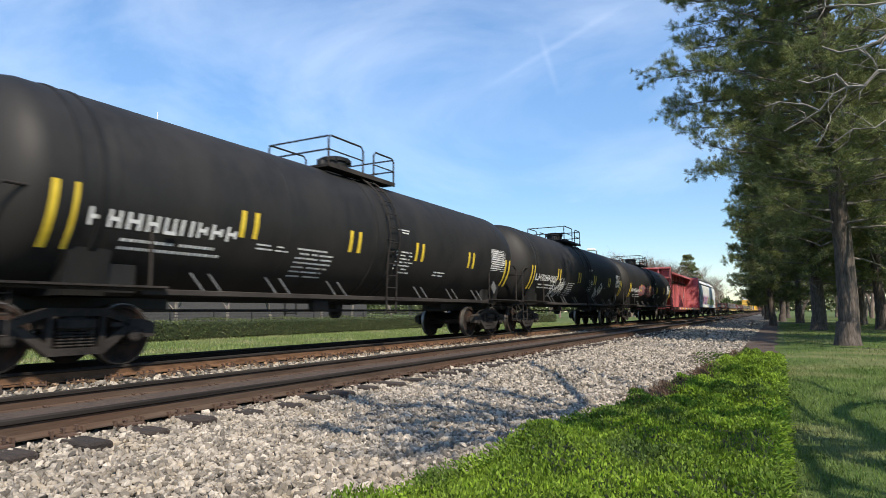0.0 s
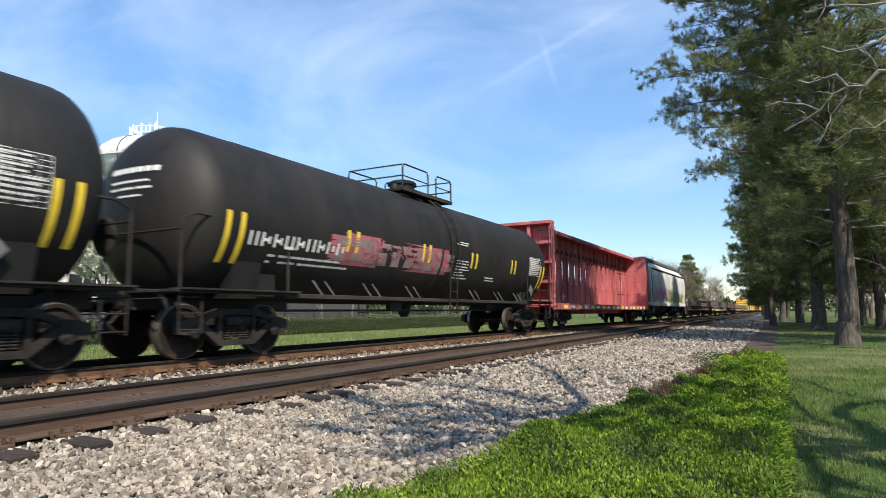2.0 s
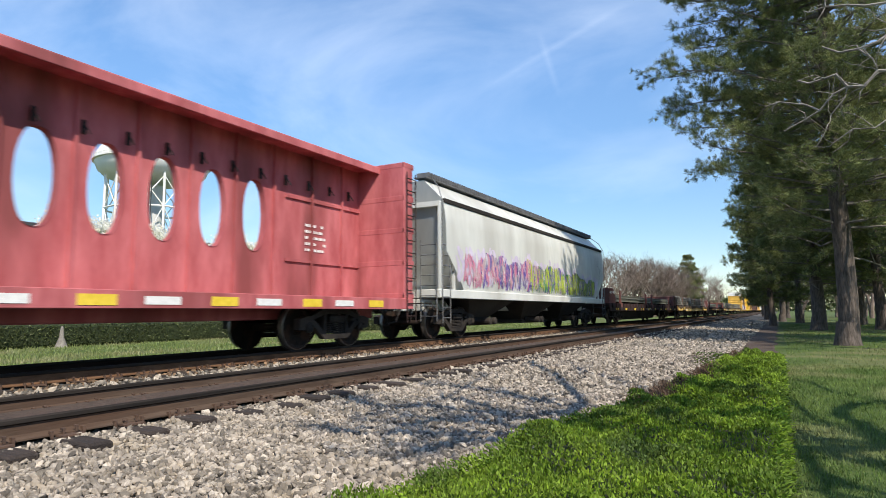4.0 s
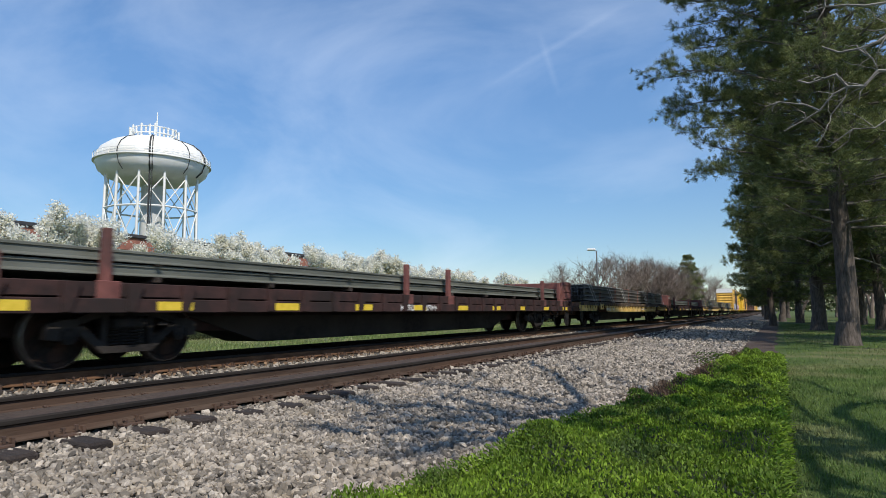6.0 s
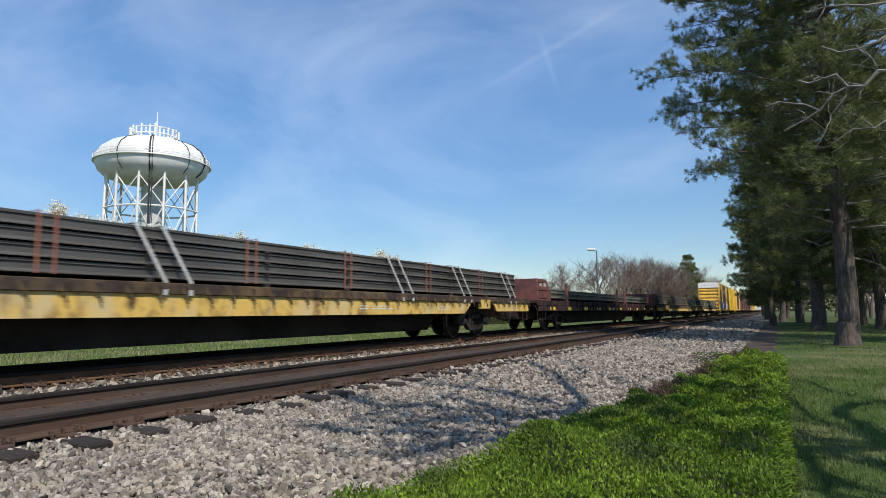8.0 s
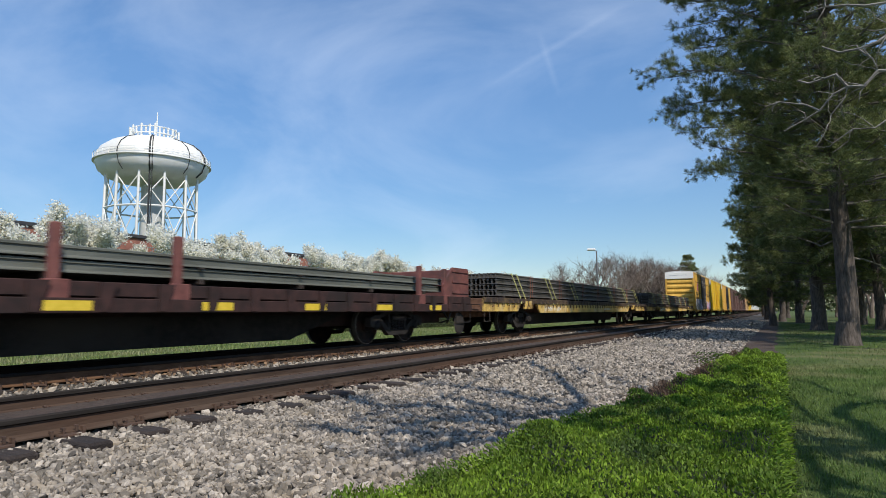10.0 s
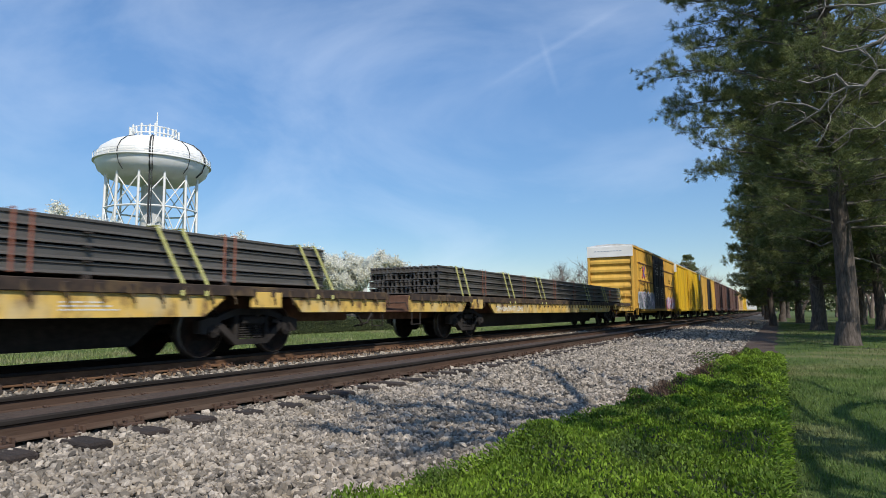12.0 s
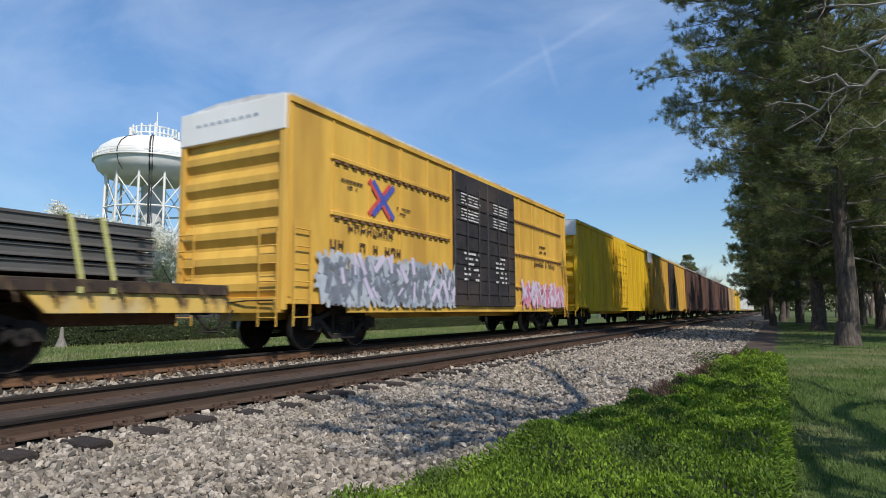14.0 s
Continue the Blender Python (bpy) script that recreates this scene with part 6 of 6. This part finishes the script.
# ---- pines beside the lawn ----
def pine(seed, at, height, base, profile, trunk_r, fill=1.0, per=26, needle=(0.15, 0.022), dead=8, limbs_at=(), whorl=(4, 6), step=(0.5, 0.85), dense=2):
    """A white pine: whorls of level limbs, each with side shoots that carry tufts of needles. profile: (height, reach) pairs; limbs_at: (height, way in degrees, reach, rise) of single long limbs."""
    rng = random.Random(seed)
    nr = np.random.default_rng(seed)
    t = thing("pine_tree", "tall white pine with open layered limbs and a rough trunk", "tree", at, "pines along the lawn")
    b = Build()
    pts = [(0.10 * math.sin(i * 0.8 + seed), 0.10 * math.cos(i * 0.6 + seed), height * i / 14) for i in range(15)]
    b.tube([(0, 0, -0.1), (0, 0, 0.12), (0.01, 0, 0.35), (0.02, 0, 0.8)], trunk_r * 1.45, 14, trunk_r * 1.02)
    b.tube(pts, trunk_r * 1.05, 14, 0.04)
    part("trunk", b, M["bark"], t, "furrowed grey-brown trunk", smooth=True)
    limbs = Build()
    spots, ways = [], []

    def reach_at(z):
        for (za, ra), (zb, rb) in zip(profile, profile[1:]):
            if z <= zb:
                return ra + (rb - ra) * max(0.0, z - za) / (zb - za)
        return 0.4

    def limb(z, a, ln, rise):
        d = Vector((math.cos(a), math.sin(a), rise))
        p = Vector((0, 0, z))
        path = [p]
        n = max(4, int(ln / 0.55))
        for i in range(n):
            d = (d + Vector((rng.gauss(0, 0.09), rng.gauss(0, 0.09), rng.gauss(0.012, 0.05)))).normalized()
            p = p + d * (ln / n)
            path.append(p)
        limbs.tube(path, 0.022 + 0.011 * ln, 5, 0.012)
        bare = 1 + int(n * rng.uniform(0.12, 0.3))
        for i in range(bare, n + 1):
            f = i / n
            for side in (-1, 1, 0) if i == n else (-1, 1):
                if rng.random() > 0.9 * fill + 0.1:
                    continue
                out = Vector((-d.y, d.x, 0)) * side
                sh = (0.30 + 0.20 * ln) * (1.15 - 0.75 * f) * rng.uniform(0.5, 1.25) + 0.2
                w = (out * 0.85 + d * rng.uniform(0.35, 0.9) + Vector((0, 0, rng.uniform(-0.30, 0.55)))).normalized()
                q = path[i] + d * rng.uniform(-0.2, 0.2)
                m = max(2, int(sh / 0.14 * fill))
                end = q
                for j in range(m):
                    w = (w + Vector((rng.gauss(0, 0.12), rng.gauss(0, 0.12), rng.gauss(0.02, 0.12)))).normalized()
                    end = end + w * (sh / m)
                    if j or m < 4:
                        for k in range(dense):
                            spots.append(tuple(end + Vector((rng.gauss(0, 0.11), rng.gauss(0, 0.11), rng.gauss(0.02, 0.10)))))
                            ways.append(tuple((w + Vector((rng.gauss(0, 0.5), rng.gauss(0, 0.5), 0.35))).normalized()))
                limbs.tube([q, q.lerp(end, 0.5) - Vector((0, 0, 0.02)), end], 0.013, 3, 0.005)

    for z, a, ln, rise in limbs_at:
        limb(z, radians(a), ln, rise)
    z = base
    while z < height - 0.5:
        r = reach_at(z)
        turn = rng.uniform(0, 6.28)
        k = rng.randint(*whorl)
        for i in range(k):
            limb(z + rng.uniform(-0.15, 0.15), turn + 6.283 * i / k + rng.gauss(0, 0.2), r * rng.uniform(0.62, 1.0), rng.uniform(-0.05, 0.22))
        z += rng.uniform(*step)
    for k in range(dead):
        a = rng.uniform(0, 6.28)
        p = Vector((0, 0, rng.uniform(base * 0.7, base + 4)))
        d = Vector((math.cos(a), math.sin(a), 0.15))
        path = [p]
        for i in range(6):
            d = (d + Vector((rng.gauss(0, 0.3), rng.gauss(0, 0.3), rng.gauss(0, 0.22)))).normalized()
            p = p + d * rng.uniform(0.3, 0.6)
            path.append(p)
        limbs.tube(path, 0.04, 5, 0.01)
        limbs.tube([path[3], path[3] + Vector((rng.gauss(0, 0.5), rng.gauss(0, 0.5), 0.4)), path[3] + Vector((rng.gauss(0, 0.9), rng.gauss(0, 0.9), 0.6))], 0.02, 4, 0.006)
    tagged(part("branchwork", limbs, M["bark_g"], t, "spreading grey limbs, some bare"), kind="stuff")
    spots, ways = np.array(spots), np.array(ways)
    n = len(spots)
    c = np.repeat(spots, per, 0) + nr.normal(0, 0.03, (n * per, 3))
    w = np.repeat(ways, per, 0)
    tagged(part("needles", spikes_mesh("needles", nr, c, w, *needle, 0.55, M["needle"]), None, t, "dark green tufted needles"), kind="stuff")
    return t


WIDE = ((3.0, 3.2), (5.0, 3.7), (6.8, 4.2), (8.6, 4.7), (12.5, 5.0), (17.0, 4.2), (23.0, 0.6))
LONG = ((12.9, 178, 6.4, 0.01), (12.6, 186, 5.8, 0.03), (12.8, 170, 5.4, 0.02), (11.2, 171, 4.3, 0.12), (10.1, 182, 5.8, 0.04), (9.7, 190, 5.3, 0.05), (8.9, 184, 5.3, 0.02), (8.3, 176, 5.4, 0.03), (7.8, 188, 4.9, 0.04), (7.0, 170, 4.5, 0.04), (6.5, 180, 4.3, 0.02), (6.0, 172, 3.9, 0.05), (14.2, 183, 5.2, 0.1))
PINE_A = pine(51, (1.95, 24.9, LAWN), 23.0, 4.0, WIDE, 0.31, 1.0, 25, (0.19, 0.04), 14, LONG, (5, 6), (0.5, 0.8), dense=3)
PINE_B = pine(52, (1.95, 42.4, LAWN), 22.0, 3.2, ((3, 2.6), (5, 3.6), (9, 4.8), (14, 4.4), (22, 0.5)), 0.36, 0.95, 19, (0.29, 0.08))
PINE_C = pine(53, (-0.5, 54.0, LAWN), 14.0, 2.0, ((2, 2.2), (4, 3.3), (8, 2.9), (14, 0.4)), 0.24, 1.0, 17, (0.32, 0.09))
PINE_D = pine(54, (1.6, 66, LAWN), 17.0, 2.6, ((2, 2.4), (5, 3.8), (10, 3.8), (17, 0.4)), 0.3, 0.65, 10, (0.42, 0.15))
for i, (src, x, y, rz) in enumerate(((PINE_D, 0.2, 74, 200), (PINE_D, 5.5, 58, 150), (PINE_C, -1.5, 88, 40), (PINE_D, 1.0, 104, 260), (PINE_C, -2.5, 122, 300), (PINE_D, 7.5, 38, 20), (PINE_C, -17.8, 150, 10), (PINE_D, 8.5, 27, 110), (PINE_D, 5.2, 44, 70), (PINE_D, 8.2, 50, 160), (PINE_D, 6.2, 64, 250), (PINE_D, 11, 56, 300), (PINE_D, 12, 44, 330), (PINE_D, 3.6, 84, 20))):
    copy_thing(src, pose(x, y, LAWN, 0, 0, rz))


# crooked limbs that reach before the pine: (x, z) along each, and its thickness
CROOKED = [(((3.5, 7.1), (2.61, 7.28), (2.09, 7.28), (1.78, 7.39), (1.35, 7.5), (1.01, 7.48)), 0.035),
           (((3.5, 6.7), (2.56, 6.58), (2.29, 6.38), (1.92, 6.29), (1.55, 6.31), (1.23, 6.55)), 0.045),
           (((1.92, 6.28), (2.17, 6.01), (2.25, 5.71)), 0.022),
           (((3.5, 5.4), (2.5, 5.67), (2.25, 5.71), (1.97, 5.4), (1.66, 5.46), (1.46, 5.81), (1.24, 5.77), (0.91, 5.74), (0.69, 5.85)), 0.05),
           (((1.66, 5.46), (1.38, 5.35), (1.09, 5.03), (0.8, 4.88), (0.33, 4.65)), 0.03),
           (((1.09, 5.03), (0.82, 5.23), (0.26, 5.38), (-0.04, 5.29)), 0.026),
           (((1.66, 5.46), (1.59, 5.21), (1.3, 4.87)), 0.024),
           (((3.5, 4.9), (2.6, 4.75), (2.1, 4.4), (1.7, 4.45), (1.3, 4.2)), 0.026)]


def bare_limb_tree():
    rng = random.Random(9)
    t = thing("bare_tree", "bare tree with pale crooked limbs reaching before the pine", "tree", (5.6, 20.6, LAWN), "bare trees")
    b = Build()
    b.tube([(0, 0, -0.1), (0.03, 0, 3.5), (-0.05, 0.05, 7.0), (0.1, 0, 11.5)], 0.22, 10, 0.08)
    for path, r in CROOKED:
        pts = [Vector((x - 5.6, 0.12 * math.sin(2.3 * x) - 4.0, z - LAWN)) for x, z in path]
        if path[0][0] == 3.5:
            b.tube([Vector((0, 0, path[0][1] - LAWN - 0.7)), Vector((-1.0, -2.2, path[0][1] - LAWN - 0.1)), pts[0]], r * 1.5, 6, r)
        b.tube(pts, r, 6, r * 0.45)
        for k in range(5):
            i = rng.randrange(1, len(pts))
            p, way = pts[i], [pts[i]]
            d = Vector((-0.6, rng.gauss(0, 0.5), rng.gauss(0, 0.7)))
            for j in range(rng.randint(3, 6)):
                d = (d + Vector((rng.gauss(-0.1, 0.45), rng.gauss(0, 0.4), rng.gauss(0, 0.5)))).normalized()
                p = p + d * rng.uniform(0.09, 0.2)
                way.append(p)
            b.tube(way, r * 0.4, 4, 0.006)
    part("trunk", b, M["bark_p"], t, "pale grey limbs and twigs")


bare_limb_tree()

# a bare shade tree beside the camera, out of view: the spots of ground that its crooked limbs shade, their thickness and how twiggy they are
SHADE_LIMBS = [(((1.13, 9.94), (0.85, 10.36), (0.59, 10.85), (0.37, 12.09), (0.03, 12.65)), 0.05, 4),
               (((0.85, 7.4), (0.63, 7.5), (0.39, 7.63), (0.18, 7.79), (-0.03, 8.06)), 0.055, 3),
               (((0.78, 6.97), (0.73, 7.49), (0.65, 8.09), (0.53, 8.33), (0.56, 8.91), (0.78, 9.57), (1.05, 9.8)), 0.10, 5),
               (((0.90, 6.8), (0.74, 6.66), (0.51, 6.55), (0.31, 6.36), (0.07, 6.28)), 0.10, 3),
               (((0.25, 6.3), (0.07, 6.28), (0.13, 5.93), (0.18, 5.45), (0.27, 5.15), (0.36, 5.12)), 0.065, 4),
               (((0.15, 5.6), (0.18, 5.38), (0.22, 4.81)), 0.055, 2),
               (((-2.07, 6.61), (-2.12, 7.5), (-2.71, 8.8), (-3.48, 10.44), (-4.73, 12.41)), 0.075, 22),
               (((-1.5, 8.6), (-1.87, 9.61), (-2.55, 10.56), (-3.07, 10.92), (-3.97, 12.74)), 0.03, 14),
               (((-1.6, 6.3), (-2.23, 6.65), (-2.44, 6.1), (-3.15, 6.73), (-3.84, 7.0)), 0.075, 40),
               (((-1.6, 5.5), (-2.22, 5.7), (-2.79, 5.72), (-3.09, 5.57), (-3.22, 5.13)), 0.07, 44),
               (((-2.0, 5.2), (-2.38, 4.88), (-2.55, 4.38), (-2.71, 4.18)), 0.05, 36),
               (((-2.6, 5.2), (-3.91, 5.18), (-3.82, 5.89), (-3.7, 6.76), (-4.43, 9.72)), 0.03, 26),
               (((-2.2, 6.2), (-3.0, 6.2), (-3.6, 6.3), (-4.2, 6.0), (-4.8, 6.4)), 0.06, 50),
               (((-2.4, 7.2), (-3.0, 7.6), (-3.7, 7.9), (-4.5, 8.1)), 0.05, 50),
               (((-2.3, 5.3), (-2.9, 4.9), (-3.4, 4.6), (-4.0, 4.7)), 0.04, 30),
               (((-0.6, 5.2), (-0.8, 5.26), (-1.02, 4.94), (-1.49, 5.24), (-1.72, 4.82)), 0.05, 26),
               (((0.1, 6.4), (-0.08, 6.46), (-0.43, 6.49), (-0.71, 6.57), (-1.27, 7.32), (-1.7, 7.3)), 0.085, 46),
               (((0.0, 7.4), (-0.3, 7.6), (-0.8, 7.9), (-1.2, 8.4)), 0.06, 46),
               (((0.0, 10.0), (-0.11, 10.09), (-0.56, 9.89), (-1.08, 10.17)), 0.06, 22),
               (((0.05, 4.6), (-0.04, 4.39), (-0.3, 4.98), (-0.51, 4.64)), 0.03, 10)]


def shade_tree():
    t = thing("bare_tree", "bare deciduous tree throwing branch shadows on lawn and ballast", "tree", None, "bare trees")
    rng = random.Random(17)
    b = Build()
    flat = Vector((to_sun.x, to_sun.y, 0)) / to_sun.z
    forks = [Vector((5.2, 1.6, 3.4)), Vector((5.9, 4.0, 3.4))]
    for k, (spots, r, twigs) in enumerate(SHADE_LIMBS):
        path = []
        for i, (x, y) in enumerate(spots):
            h = 5.0 + 0.22 * i + 0.13 * (k % 6)
            g = LAWN if x > -0.1 else (-0.70 if x < -1.75 else -0.56)
            path.append(Vector((x, y, g)) + flat * h + Vector((0, 0, h)))
        start = forks[spots[0][0] < -1.4] + Vector((0, 0, rng.uniform(0, 0.8)))
        bow = start.lerp(path[0], 0.6) + Vector((rng.gauss(0, 0.15), rng.gauss(0, 0.15), 0.3))
        b.tube([start, bow, path[0]], r * 0.7, 6, r * 0.8)
        b.tube(path, r, 7, r * 0.75)
        for j in range(twigs):
            i = rng.randrange(len(path) - 1)
            p = path[i].lerp(path[i + 1], rng.random())
            d = (path[i + 1] - path[i]).normalized() * 0.6
            way = [p]
            for q in range(4):
                d = (d + Vector((rng.gauss(0, 0.5), rng.gauss(0, 0.5), rng.gauss(0.05, 0.25)))).normalized()
                p = p + d * rng.uniform(0.10, 0.26)
                way.append(p)
            b.tube(way, rng.uniform(0.012, 0.03), 4, 0.006)
            if twigs > 8:
                e = way[2] + Vector((rng.gauss(0, 0.25), rng.gauss(0, 0.25), 0.15))
                b.tube([way[2], e, e + Vector((rng.gauss(0, 0.2), rng.gauss(0, 0.2), 0.1))], 0.012, 3, 0.005)
    for fork in forks:
        foot = Vector((fork.x + 0.3, fork.y - 0.3, LAWN))
        b.tube([foot, foot.lerp(fork, 0.5) + Vector((0.05, 0, 0)), fork, fork + Vector((0, 0, 0.9))], 0.26, 12, 0.13)
    part("trunk", b, M["bark_g"], t, "grey trunk and crooked limbs")


shade_tree()


# ---- what moves ----
def motions():
    end = 14.0
    for ob, s in MOVERS:
        walk(ob, [(t, pose(X_TRAIN, s - SPEED * t, Z_TRAIN)) for t in (0.0, 7.0, end)])
    rate = math.degrees(SPEED / WHEEL / SIZE)
    steps = [i / FPS for i in range(int(end * FPS) + 1)]
    for ob, dy in WHEELS:
        walk(ob, [(t, pose(0, dy, WHEEL, rate * t)) for t in steps])


motions()
